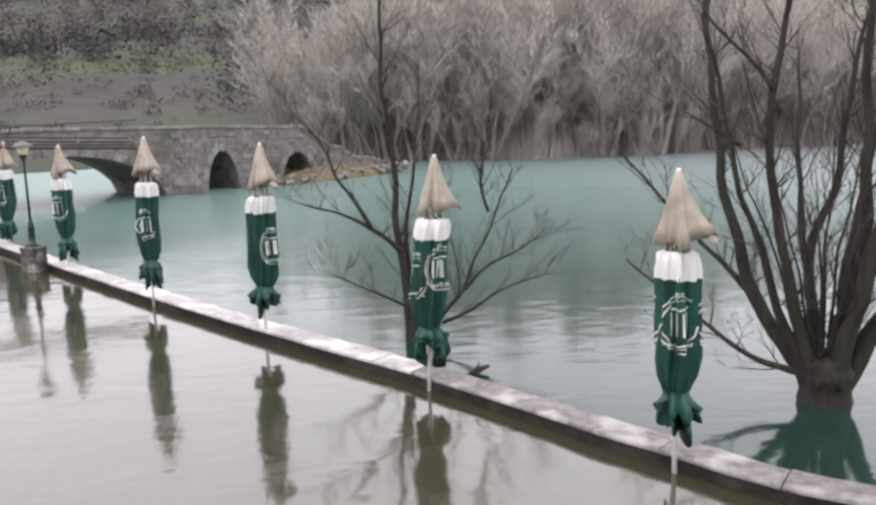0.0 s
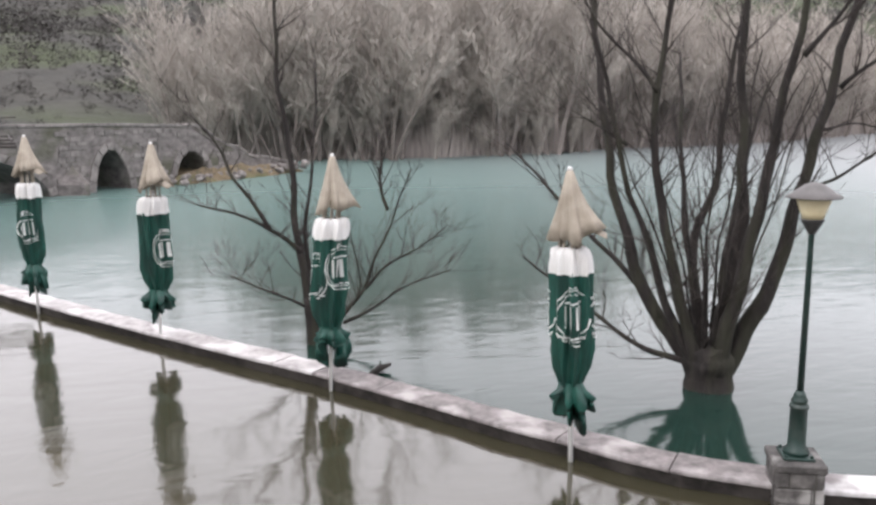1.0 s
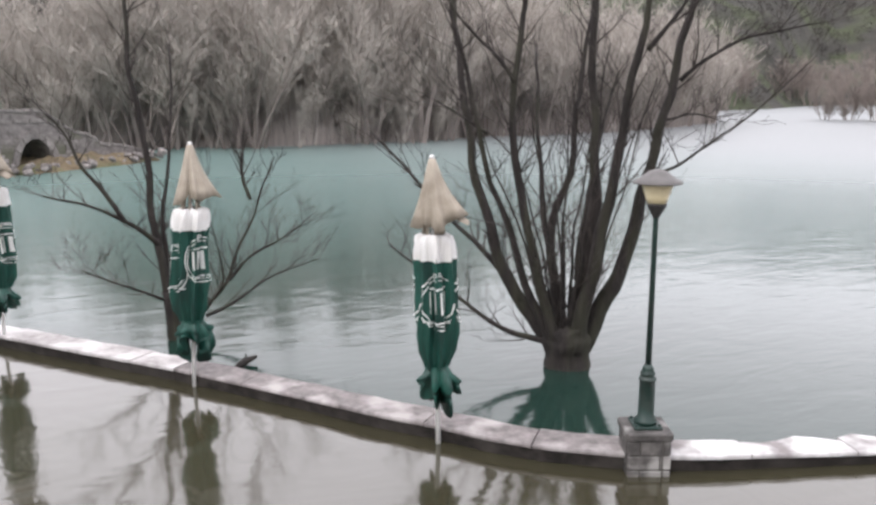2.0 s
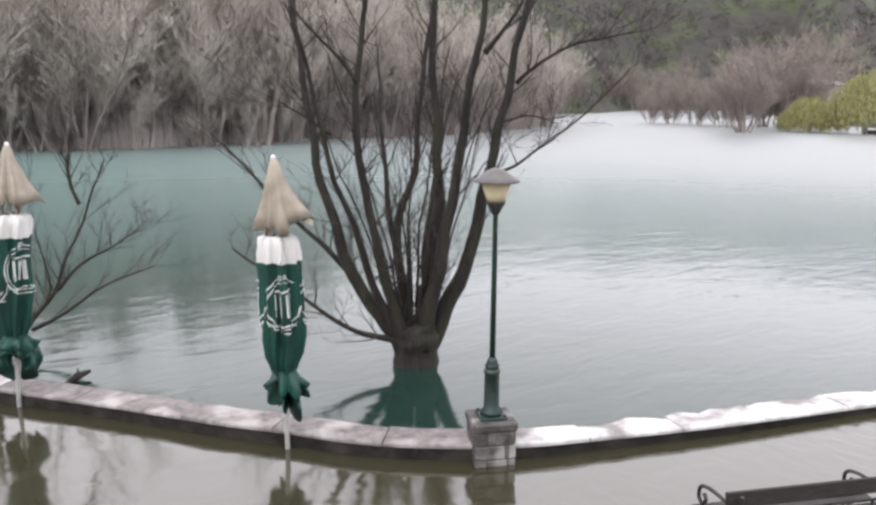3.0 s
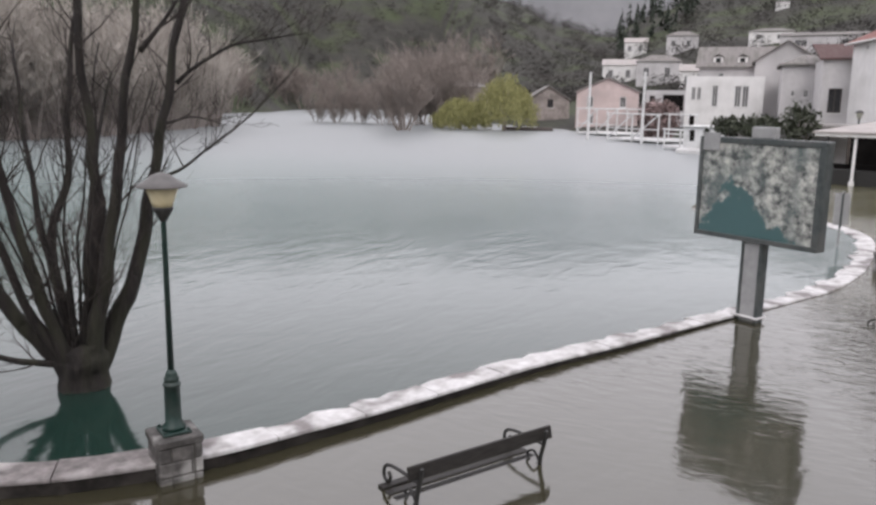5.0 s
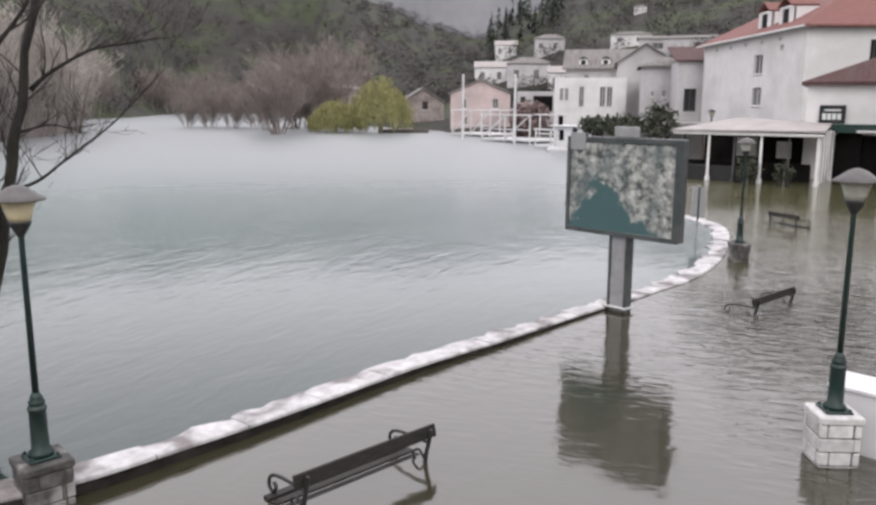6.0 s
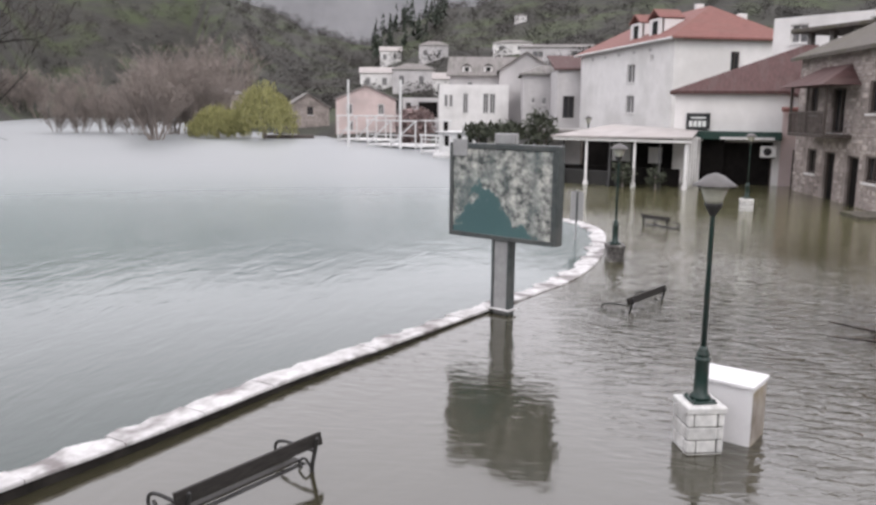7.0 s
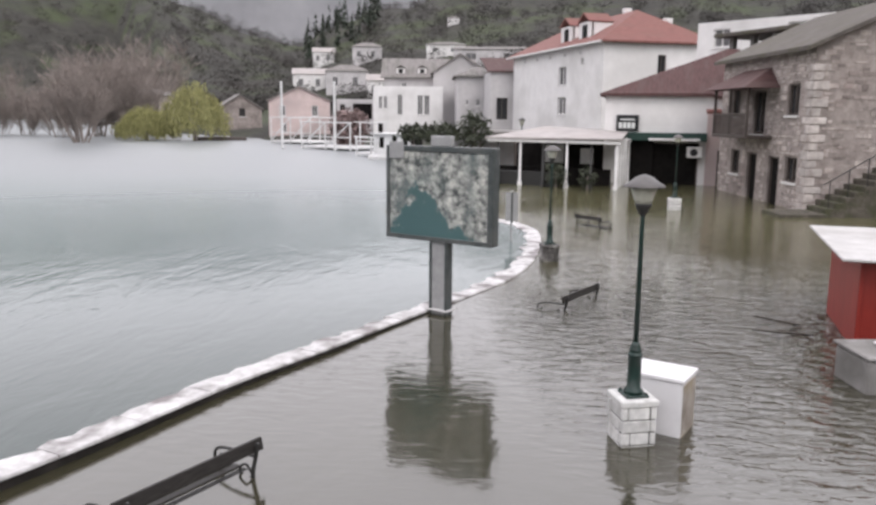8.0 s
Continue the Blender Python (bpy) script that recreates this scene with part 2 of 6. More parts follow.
def boxed(*a, **k):
    return box(bmesh.new(), *a, **k)


def lathe(bm, profile, seg=20, cx=0.0, cy=0.0, fold=None, cap=True):
    """Rings of radius r at height z; fold(angle, z, r) may reshape a ring and shift its height."""
    rings = []
    for r, z in profile:
        ring = []
        for i in range(seg):
            a = 2 * math.pi * i / seg
            rr, dz, ox, oy = fold(a, z, r) if fold else (r, 0, 0, 0)
            ring.append(bm.verts.new((cx + ox + rr * math.cos(a), cy + oy + rr * math.sin(a), z + dz)))
        rings.append(ring)
    for a, b in zip(rings, rings[1:]):
        for i in range(seg):
            j = (i + 1) % seg
            bm.faces.new((a[i], a[j], b[j], b[i]))
    if cap:
        bm.faces.new(rings[0][::-1])
        bm.faces.new(rings[-1])
    return bm


def tube(bm, pts, radii, seg=6):
    """A tapered tube along a line of points."""
    pts = [Vector(p) for p in pts]
    rings = []
    side = Vector((1, 0, 0))
    for i, p in enumerate(pts):
        d = (pts[min(i + 1, len(pts) - 1)] - pts[max(i - 1, 0)]).normalized()
        s = d.cross(Vector((0.31, 0.83, 0.46)))
        if s.length < 1e-3:
            s = d.cross(side)
        s.normalize()
        q = d.cross(s)
        rings.append([bm.verts.new(p + radii[i] * (math.cos(2 * math.pi * k / seg) * s + math.sin(2 * math.pi * k / seg) * q)) for k in range(seg)])
    for a, b in zip(rings, rings[1:]):
        for k in range(seg):
            j = (k + 1) % seg
            bm.faces.new((a[k], a[j], b[j], b[k]))
    bm.faces.new(rings[0][::-1])
    bm.faces.new(rings[-1])
    return bm


def spline(pts, n=4):
    """A smooth line through a few points."""
    pts = [Vector(p) for p in pts]
    ext = [2 * pts[0] - pts[1]] + pts + [2 * pts[-1] - pts[-2]]
    out = []
    for i in range(1, len(ext) - 2):
        a, b, c, d = ext[i - 1:i + 3]
        for k in range(n):
            t = k / n
            out.append(0.5 * (2 * b + (c - a) * t + (2 * a - 5 * b + 4 * c - d) * t * t + (3 * b - a - 3 * c + d) * t ** 3))
    return out + [pts[-1]]


# ---- ground, lake and flood ----
EYE_XY = Vector((-0.98, 0.15))


def knots(x, pairs):
    if x <= pairs[0][0]:
        return pairs[0][1]
    for (a, va), (b, vb) in zip(pairs, pairs[1:]):
        if x <= b:
            s = (x - a) / (b - a)
            return va + (vb - va) * s * s * (3 - 2 * s)
    return pairs[-1][1]


def build_ground():
    """One sheet: lake bed, banks, hills; polar round the terrace, finer near by."""
    bm = bmesh.new()
    shore = [(-180, 60), (-60, 42), (-24, 46), (-10, 54), (1, 60), (6, 80), (17, 84), (33, 98), (42, 120), (48, 195), (53, 300), (61, 300), (64, 120), (68, 100), (74, 84), (82, 70), (88, 58), (95, 50), (110, 40), (130, 40), (180, 60)]
    ridge = [(-180, 14), (-60, 10), (-24, 5.5), (-19, 7.0), (-13, 8.6), (-4, 9.6), (10, 10), (30, 10), (45, 10.2), (55, 9.8), (62, 9.0), (66, 7.6), (70, 5.6), (72.6, 4.6), (76, 6.2), (79, 7.8), (85, 9.4), (95, 10), (111, 11), (140, 12), (180, 14)]
    foot = [(-180, 30), (-24, 0.5), (-10, 0.6), (20, 0.3), (45, 0.3), (60, 0.3), (66, 0.4), (120, 0.6), (180, 1)]
    rs = [0.0, 6, 14, 22, 28, 33, 38, 43, 48, 53, 58, 64, 72, 82, 94, 108, 124, 142, 164, 190, 220, 255, 295, 340, 400, 480, 600, 900, 1500, 2600]
    n = 300
    grid = []
    for r in rs:
        ring = []
        for i in range(n):
            az = -180 + 360 * i / n
            s, top = knots(az, shore), knots(az, ridge)
            x, y = EYE_XY.x + r * math.sin(radians(az)), EYE_XY.y + r * math.cos(radians(az))
            far = max(430.0, s + 180)
            crest = math.tan(radians(top)) * far + 3
            if r < s:
                z = -1.6 + 1.3 * max(0.0, 1 - (s - r) / 12)
                if az > 88 or az < -30:
                    z = max(z, -0.45)
            else:
                k = min(1.0, (r - s) / (far - s))
                rise = k ** (1.25 if az < 55 else 1.25 + 0.6 * min(1.0, (az - 55) / 12))
                z = 0.25 + min(1.0, (r - s) / 14) * knots(az, foot) + crest * rise
                z += min(1.0, (r - s) / 60) * 7 * noise.fractal(Vector((x * 0.018, y * 0.018, 3.1)), 1.0, 2.1, 5) * (0.5 + k)
                if r > far:
                    z = crest * (1 - 0.1 * (r - far) / 1000)
            ring.append(bm.verts.new((x, y, z)))
        grid.append(ring)
    for a, b in zip(grid[1:], grid[2:]):
        for i in range(n):
            j = (i + 1) % n
            bm.faces.new((a[i], a[j], b[j], b[i]))
    bm.faces.new(grid[1][::-1])
    ob = part("ground", bm, M_HILL, None, "wooded winter hillsides and banks round the flooded lake", True)
    return tagged(ob, "", "ground", "", "structure")


build_ground()


def sheet(name, pts, z, material, label):
    bm = bmesh.new()
    bm.faces.new([bm.verts.new((x, y, z)) for x, y in pts])
    bmesh.ops.triangulate(bm, faces=bm.faces)
    return tagged(part(name, bm, material, None, label), "", "water", "", "structure")


KERB = [(-17.0, 34.0), (-9.8, 23.3), (-7.52, 19.85), (-5.53, 16.85), (-4.1, 14.78), (-2.95, 13.12), (-1.66, 11.35), (-0.55, 9.88), (0.25, 8.86), (1.12, 7.6), (1.72, 6.68), (2.08, 6.22), (2.35, 5.8), (2.67, 5.42), (3.2, 4.98)]
KERB2 = [(3.2, 4.98), (3.68, 4.7), (4.35, 4.42), (5.38, 4.0), (6.82, 3.5), (7.66, 3.17), (8.6, 2.74), (9.82, 2.25), (11.2, 1.66)]
KERB3 = [(11.2, 1.66), (12.6, 1.05), (13.78, 0.57), (15.72, 0.17), (17.96, 0.03), (20.2, 0.1), (21.85, 0.7), (22.8, 1.6), (23.6, 3.2), (23.4, 4.9)]
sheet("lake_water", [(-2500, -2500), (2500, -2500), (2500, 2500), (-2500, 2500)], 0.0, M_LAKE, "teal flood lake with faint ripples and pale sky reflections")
flood_edge = [(a + 0.2, b + 0.12) for a, b in KERB + KERB2[1:] + KERB3[1:]]
sheet("flood_water", flood_edge + [(40, 6.2), (70, 4), (70, -60), (-60, -60), (-60, 60)], 0.006, M_FLOOD, "murky olive flood water standing over the promenade")


# ---- kerb wall: slabs on a dark wall ----
def side_line(pts, off):
    out = []
    for i, p in enumerate(pts):
        a, b = Vector(pts[max(i - 1, 0)]), Vector(pts[min(i + 1, len(pts) - 1)])
        d = (b - a).normalized()
        out.append(Vector(p) + off * Vector((-d.y, d.x)))
    return out


def build_kerb(name, pts, n_sub, width, length, tops, mats, label, ragged=0.02, seed=1, thick=0.035):
    """Slabs on a wall whose top goes from one height to another."""
    rnd = random.Random(seed)
    line = [(v.x, v.y) for v in spline([(x, y, 0) for x, y in pts], n_sub)] if n_sub else pts
    inner, outer = side_line(line, 0.06), side_line(line, 0.06 + width)
    root = tagged(new(name), label, "kerb wall", "", "structure")
    bm = bmesh.new()
    levels = [tops[0] + (tops[1] - tops[0]) * i / (len(inner) - 1) for i in range(len(inner))]
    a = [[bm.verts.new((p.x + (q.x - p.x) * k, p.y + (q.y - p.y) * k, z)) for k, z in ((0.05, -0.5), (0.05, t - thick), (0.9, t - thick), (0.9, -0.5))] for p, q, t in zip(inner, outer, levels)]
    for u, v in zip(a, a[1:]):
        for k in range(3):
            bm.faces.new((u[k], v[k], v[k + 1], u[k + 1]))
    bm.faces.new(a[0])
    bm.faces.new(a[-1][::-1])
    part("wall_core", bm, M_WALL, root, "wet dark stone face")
    # walk along and cut slabs
    dist = [0.0]
    for p, q in zip(inner, inner[1:]):
        dist.append(dist[-1] + (q - p).length)

    def at(side, s):
        s = max(0.0, min(s, dist[-1] - 1e-4))
        i = max(k for k in range(len(dist)) if dist[k] <= s)
        i = min(i, len(side) - 2)
        return side[i].lerp(side[i + 1], (s - dist[i]) / (dist[i + 1] - dist[i]))

    s = 0.0
    while s < dist[-1] - 0.05:
        e = min(s + length * rnd.uniform(0.8, 1.2), dist[-1])
        if dist[-1] - e < 0.3:
            e = dist[-1]
        bm = bmesh.new()
        m = 5
        dz = rnd.uniform(-0.006, 0.006)
        lo, hi = [], []
        g = 0.006
        for k in range(m + 1):
            u = s + g + (e - s - 2 * g) * k / m
            p, q = at(inner, u), at(outer, u)
            q = q + (q - p) * rnd.uniform(-1, 1) * ragged / width
            top = tops[0] + (tops[1] - tops[0]) * u / dist[-1]
            mid = (p + q) / 2
            row = [(p.x, p.y, top - 0.012), (p.x + (q.x - p.x) * 0.03, p.y + (q.y - p.y) * 0.03, top), (mid.x, mid.y, top + rnd.uniform(-0.003, 0.004)), (q.x + (p.x - q.x) * 0.05, q.y + (p.y - q.y) * 0.05, top - ragged * 0.1), (q.x, q.y, top - 0.015)]
            hi.append([bm.verts.new((x, y, z + dz)) for x, y, z in row])
            lo.append([bm.verts.new((x, y, top - thick + dz * 0.2)) for x, y, z in (row[0], row[-1])])
        for k in range(m):
            for c in range(4):
                bm.faces.new((hi[k][c], hi[k + 1][c], hi[k + 1][c + 1], hi[k][c + 1]))
            bm.faces.new((lo[k][0], hi[k][0], hi[k + 1][0], lo[k + 1][0]))
            bm.faces.new((lo[k][1], lo[k + 1][1], hi[k + 1][4], hi[k][4]))
            bm.faces.new((lo[k][0], lo[k + 1][0], lo[k + 1][1], lo[k][1]))
        bm.faces.new([lo[0][0]] + hi[0] + [lo[0][1]])
        bm.faces.new(([lo[m][0]] + hi[m] + [lo[m][1]])[::-1])
        part("slab", bm, rnd.choice(mats), root)
        s = e
    return root


build_kerb("kerb_wall_1", KERB[:9], 0, 0.37, 1.05, (0.155, 0.155), [M_SLABM], "low promenade kerb wall of sun-bleached worn slabs", 0.02, 1)
build_kerb("kerb_wall_2", KERB[8:], 0, 0.37, 1.05, (0.155, 0.155), [M_SLAB], "low promenade kerb wall of mauve-grey worn slabs", 0.015, 4)
build_kerb("kerb_wall_3", KERB2, 2, 0.32, 0.9, (0.15, 0.06), [M_SLABW], "low kerb wall with bleached ragged slabs", 0.07, 2)
build_kerb("kerb_wall_4", KERB3, 4, 0.38, 1.2, (0.038, 0.032), [M_SLABW], "bleached kerb almost awash in the flood", 0.09, 3, 0.05)


# ---- lamps ----
def lamp_post(m, ped_h, pale, label, yellow):
    root = thing("street_lamp", m, label, "street lamp", "promenade lamps")
    ped = thing("pedestal", Matrix(), "", "")
    ped.parent = root
    w = 0.175
    part("mortar_core", boxed(-w + 0.012, w - 0.012, -w + 0.012, w - 0.012, -0.5, ped_h - 0.03), M_MORT, ped)
    rnd = random.Random(int(ped_h * 1000))
    h = 0.125
    z = ped_h - 0.07
    part("capstone", boxed(-w - 0.012, w + 0.012, -w - 0.012, w + 0.012, z, ped_h, bevel=0.012), M_PEDL if pale else M_PEDD, ped)
    row = 0
    while z > -0.4:
        cut = (0.1 if row % 2 else -0.1) + rnd.uniform(-0.03, 0.03)
        for sx in (0, 1, 2, 3):
            turn = pose(0, 0, 0, 0, 0, 90 * sx)
            for x0, x1 in ((-w, cut), (cut, w - 0.07)):
                part("block", boxed(x0 + 0.004, x1 - 0.004, -w + rnd.uniform(-0.004, 0.004), -w + 0.06, z - h + 0.005, z - 0.005, turn, 0.008), M_PEDL if pale else M_PEDD, ped)
        z -= h
        row += 1
    bm = bmesh.new()
    box(bm, -0.115, 0.115, -0.115, 0.115, ped_h, ped_h + 0.025, None, 0.006)
    for sx in (-1, 1):
        for sy in (-1, 1):
            lathe(bm, [(0.014, ped_h + 0.024), (0.014, ped_h + 0.04), (0.006, ped_h + 0.045)], 6, sx * 0.092, sy * 0.092)
    part("base_plate", bm, M_LAMP, root)
    z0 = ped_h + 0.025
    part("base_column", lathe(bmesh.new(), [(0.095, z0), (0.09, z0 + 0.03), (0.066, z0 + 0.05), (0.062, z0 + 0.36), (0.07, z0 + 0.365), (0.07, z0 + 0.385), (0.06, z0 + 0.39), (0.054, z0 + 0.41), (0.06, z0 + 0.415), (0.06, z0 + 0.43), (0.045, z0 + 0.445), (0.047, z0 + 0.46), (0.028, z0 + 0.5)], 16), M_LAMP, root, "", True)
    zt = ped_h + 1.76
    part("shaft", lathe(bmesh.new(), [(0.026, z0 + 0.49), (0.021, zt - 0.05), (0.023, zt - 0.03)], 12), M_LAMP, root, "", True)
    part("socket", lathe(bmesh.new(), [(0.024, zt - 0.04), (0.035, zt - 0.02), (0.078, zt + 0.055), (0.08, zt + 0.07), (0.07, zt + 0.075)], 18), M_IRON, root, "", True)
    part("lamp_shade", lathe(bmesh.new(), [(0.072, zt + 0.072), (0.088, zt + 0.12), (0.115, zt + 0.2), (0.125, zt + 0.235)], 22), M_SHADE if yellow else M_SHADEW, root, "yellowed glass" if yellow else "milky glass", True)
    part("hood", lathe(bmesh.new(), [(0.19, zt + 0.226), (0.192, zt + 0.235), (0.14, zt + 0.268), (0.075, zt + 0.318), (0.05, zt + 0.328), (0.022, zt + 0.338), (0.004, zt + 0.34)], 26), M_HOOD, root, "grey weathered hood", True)
    return root


lamp_post(pose(3.42, 5.0, 0, 0, 0, -27), 0.38, False, "green lamp post on a mottled stone pedestal by the kerb", True)
lamp_post(pose(6.42, -0.82, 0, 0, 0, 17), 0.46, True, "green lamp post on a pale block pedestal in the flood", False)
lamp_post(pose(16.0, -0.1, 0, 0, 0, 12), 0.36, False, "green lamp post on stone pedestal where the kerb bends", False)
lamp_post(pose(-6.08, 17.4, 0, 0, 0, -35), 0.5, False, "green lamp post on a dark stone pedestal beside the parasols", True)


# ---- closed parasols ----
def parasol(m, h, seed, lean, skirt, cap_tilt, label, logo):
    rnd = random.Random(seed)
    root = thing("parasol", m, label, "parasol", "closed parasols along the kerb")
    top = Vector((lean[0], lean[1], h))

    def axis(z):
        return top.x * z / h, top.y * z / h

    ax, ay = axis(h)
    part("pole", tube(bmesh.new(), [(0, 0, -0.45), (ax * 0.5, ay * 0.5, h * 0.5), (ax, ay, h - 0.03)], [0.022, 0.022, 0.02], 10), M_POLE, root, "white metal pole", True)
    ph = [rnd.uniform(0, 6.28) for _ in range(6)]
    nf = 8

    def folds(amp, droop):
        def fold(a, z, r):
            w = 0.5 * math.cos(nf * a + ph[0] + 1.2 * math.sin(2.1 * z + ph[1])) + 0.3 * math.cos(5 * a + ph[2] + 3 * z) + 0.35 * math.cos(17 * a + ph[3] - 4 * z + math.sin(9 * z)) - 0.25
            ox, oy = axis(z)
            return r * (1 + amp * w), droop * r * math.cos(nf * a / 2 + ph[4]), ox + 0.012 * math.sin(3 * z + ph[5]), oy + 0.012 * math.cos(2.3 * z + ph[2])
        return fold

    gt, tie, low = h * 0.675, h * 0.285, h * skirt
    k = rnd.uniform(0.93, 1.05)
    body = [(0.1 * k, tie), (0.115 * k, tie + 0.05), (0.15 * k, tie + 0.14), (0.17 * k, tie + 0.3), (0.178 * k, tie + 0.45), (0.17 * k, tie + 0.62), (0.165 * k, tie + 0.78), (0.165 * k, gt)]
    body_ob = part("canopy", lathe(bmesh.new(), body, 72, fold=folds(0.36, 0.0), cap=False), M_GREEN, root, "dark green wet canvas", True)
    part("band", lathe(bmesh.new(), [(0.17 * k, gt - 0.03), (0.17 * k, gt + 0.05), (0.165 * k, gt + 0.12), (0.15 * k, gt + 0.17), (0.1, gt + 0.19)], 72, fold=folds(0.3, 0.04), cap=False), M_WHITE, root, "white canvas band", True)
    bm = bmesh.new()
    for i in range(8):
        a = 2 * math.pi * i / 8 + ph[0]
        ox, oy = axis(gt + 0.1)
        px, py = axis(h - 0.12)
        tube(bm, [(ox + 0.1 * math.cos(a), oy + 0.1 * math.sin(a), gt + 0.1), (px + 0.03 * math.cos(a), py + 0.03 * math.sin(a), h - 0.12)], [0.012, 0.012], 5)
    part("ribs", bm, M_BEIGE, root)
    ct = rnd.uniform(0, 6.28) if cap_tilt is None else cap_tilt

    def cap_fold(a, z, r):
        ox, oy = axis(z)
        f = max(0.0, (h - z) / (0.28 * h))
        w = 0.5 * math.cos(5 * a + ph[3]) + 0.35 * math.cos(3 * a + ph[4]) + 0.55 * math.cos(9 * a + ph[1])
        side = math.cos(a - ct)
        return r * (1 + (0.44 * w + 0.42 * side) * f), f * f * (-0.035 * math.cos(5 * a + ph[3]) + 0.08 * side - 0.06 * math.cos(2 * a + ph[5]) - 0.02 * math.cos(12 * a + ph[1])), ox, oy

    cap = [(0.012, h), (0.03, h - 0.012), (0.045, h - 0.06), (0.075, h - 0.18), (0.115, h - 0.32), (0.155, h - 0.44), (0.19, h - 0.54), (0.182, h - 0.542), (0.14, h - 0.42), (0.09, h - 0.3)]
    part("top_cap", lathe(bmesh.new(), cap, 64, fold=cap_fold, cap=False), M_BEIGE, root, "beige canvas vent cap", True)
    # a torn flap of the cap blown out sideways
    bm = bmesh.new()
    fx, fy = axis(h - 0.5)
    rows = []
    for i in range(6):
        d = 0.12 + 0.036 * i
        half = 0.62 - 0.075 * i
        row = []
        for j in range(7):
            a = ct + half * (j / 3 - 1)
            row.append((fx + d * math.cos(a), fy + d * math.sin(a), h - 0.43 - 0.1 * (d - 0.12) / 0.18 - 0.03 * (j / 3 - 1) ** 2 + 0.012 * math.cos(2.4 * j + ph[2])))
        rows.append(row)
    lower = [[bm.verts.new((p[0], p[1], p[2] - 0.005)) for p in row] for row in rows]
    upper = [[bm.verts.new(p) for p in row] for row in rows]
    for i in range(5):
        for j in range(6):
            bm.faces.new((upper[i][j], upper[i + 1][j], upper[i + 1][j + 1], upper[i][j + 1]))
            bm.faces.new((lower[i][j], lower[i][j + 1], lower[i + 1][j + 1], lower[i + 1][j]))
    for i in range(5):
        bm.faces.new((upper[i][0], lower[i][0], lower[i + 1][0], upper[i + 1][0]))
        bm.faces.new((upper[i][6], upper[i + 1][6], lower[i + 1][6], lower[i][6]))
    for j in range(6):
        bm.faces.new((upper[5][j], lower[5][j], lower[5][j + 1], upper[5][j + 1]))
    part("cap_flap", bm, M_BEIGE, root, "loose beige flap", True)
    part("finial", lathe(bmesh.new(), [(0.02, h - 0.01), (0.022, h + 0.01), (0.012, h + 0.025)], 10, ax, ay), M_WHITE, root, "", True)
    # the tie and the ruffled hem under it
    part("tie", lathe(bmesh.new(), [(0.105 * k, tie - 0.02), (0.108 * k, tie), (0.105 * k, tie + 0.02)], 32, fold=folds(0.05, 0.0), cap=False), M_GREEN, root, "", True)

    def hem(a, z, r):
        f = (tie - z) / (tie - low)
        ox, oy = axis(z)
        w = math.cos(nf * a + ph[2]) + 0.5 * math.cos(3 * a + ph[1])
        return r * (1 + 0.55 * w * f), -0.11 * f * f * math.cos(2 * a + ph[4]) + 0.05 * f * math.cos(nf * a + ph[3]) + 0.05 * f * math.cos(3 * a + ph[0]), ox + 0.02 * f, oy

    part("hem", lathe(bmesh.new(), [(0.1 * k, tie + 0.01), (0.125 * k, tie - 0.06), (0.17 * k, tie - 0.12), (0.13 * k, tie - 0.16), (0.14 * k, (tie + low) / 2), (0.13 * k, low), (0.12 * k, low + 0.01), (0.1 * k, tie - 0.1)], 64, fold=hem, cap=False), M_GREEN, root, "ruffled green hem", True)
    # printed emblem: plain rings and bars lying on the folds
    fd = folds(0.36, 0.0)
    prof = body

    def on(a, z):
        for (r0, z0), (r1, z1) in zip(prof, prof[1:]):
            if z0 <= z <= z1:
                r = r0 + (r1 - r0) * (z - z0) / (z1 - z0)
                break
        else:
            r = 0.165 * k
        rr, dz, ox, oy = fd(a, z, r)
        return Vector((ox + (rr + 0.006) * math.cos(a), oy + (rr + 0.006) * math.sin(a), z))

    def stroke(bm, pts, w):
        for (a0, z0), (a1, z1) in zip(pts, pts[1:]):
            n = max(2, int((abs(a1 - a0) * 0.17 + abs(z1 - z0)) / 0.02))
            da, dz = (a1 - a0) * 0.17, z1 - z0
            ln = math.hypot(da, dz) or 1
            na, nz = -dz / ln * w / 0.17, da / ln * w
            prev = None
            for i in range(n + 1):
                a, z = a0 + (a1 - a0) * i / n, z0 + (z1 - z0) * i / n
                pair = (bm.verts.new(on(a + na, z + nz)), bm.verts.new(on(a - na, z - nz)))
                if prev:
                    bm.faces.new((prev[0], prev[1], pair[1], pair[0]))
                prev = pair

    for c, zc in logo:
        bm = bmesh.new()
        stroke(bm, [(c + 0.98 * math.cos(t), zc + 0.235 * math.sin(t)) for t in [i * 0.33 + 0.9 for i in range(17)]], 0.005)
        stroke(bm, [(c + 0.84 * math.cos(t), zc + 0.2 * math.sin(t)) for t in [i * 0.33 + 1.2 for i in range(15)]], 0.004)
        for bx in (-0.5, -0.17, 0.16, 0.5):
            stroke(bm, [(c + bx, zc + 0.09), (c + bx + 0.03, zc - 0.1)], 0.008)
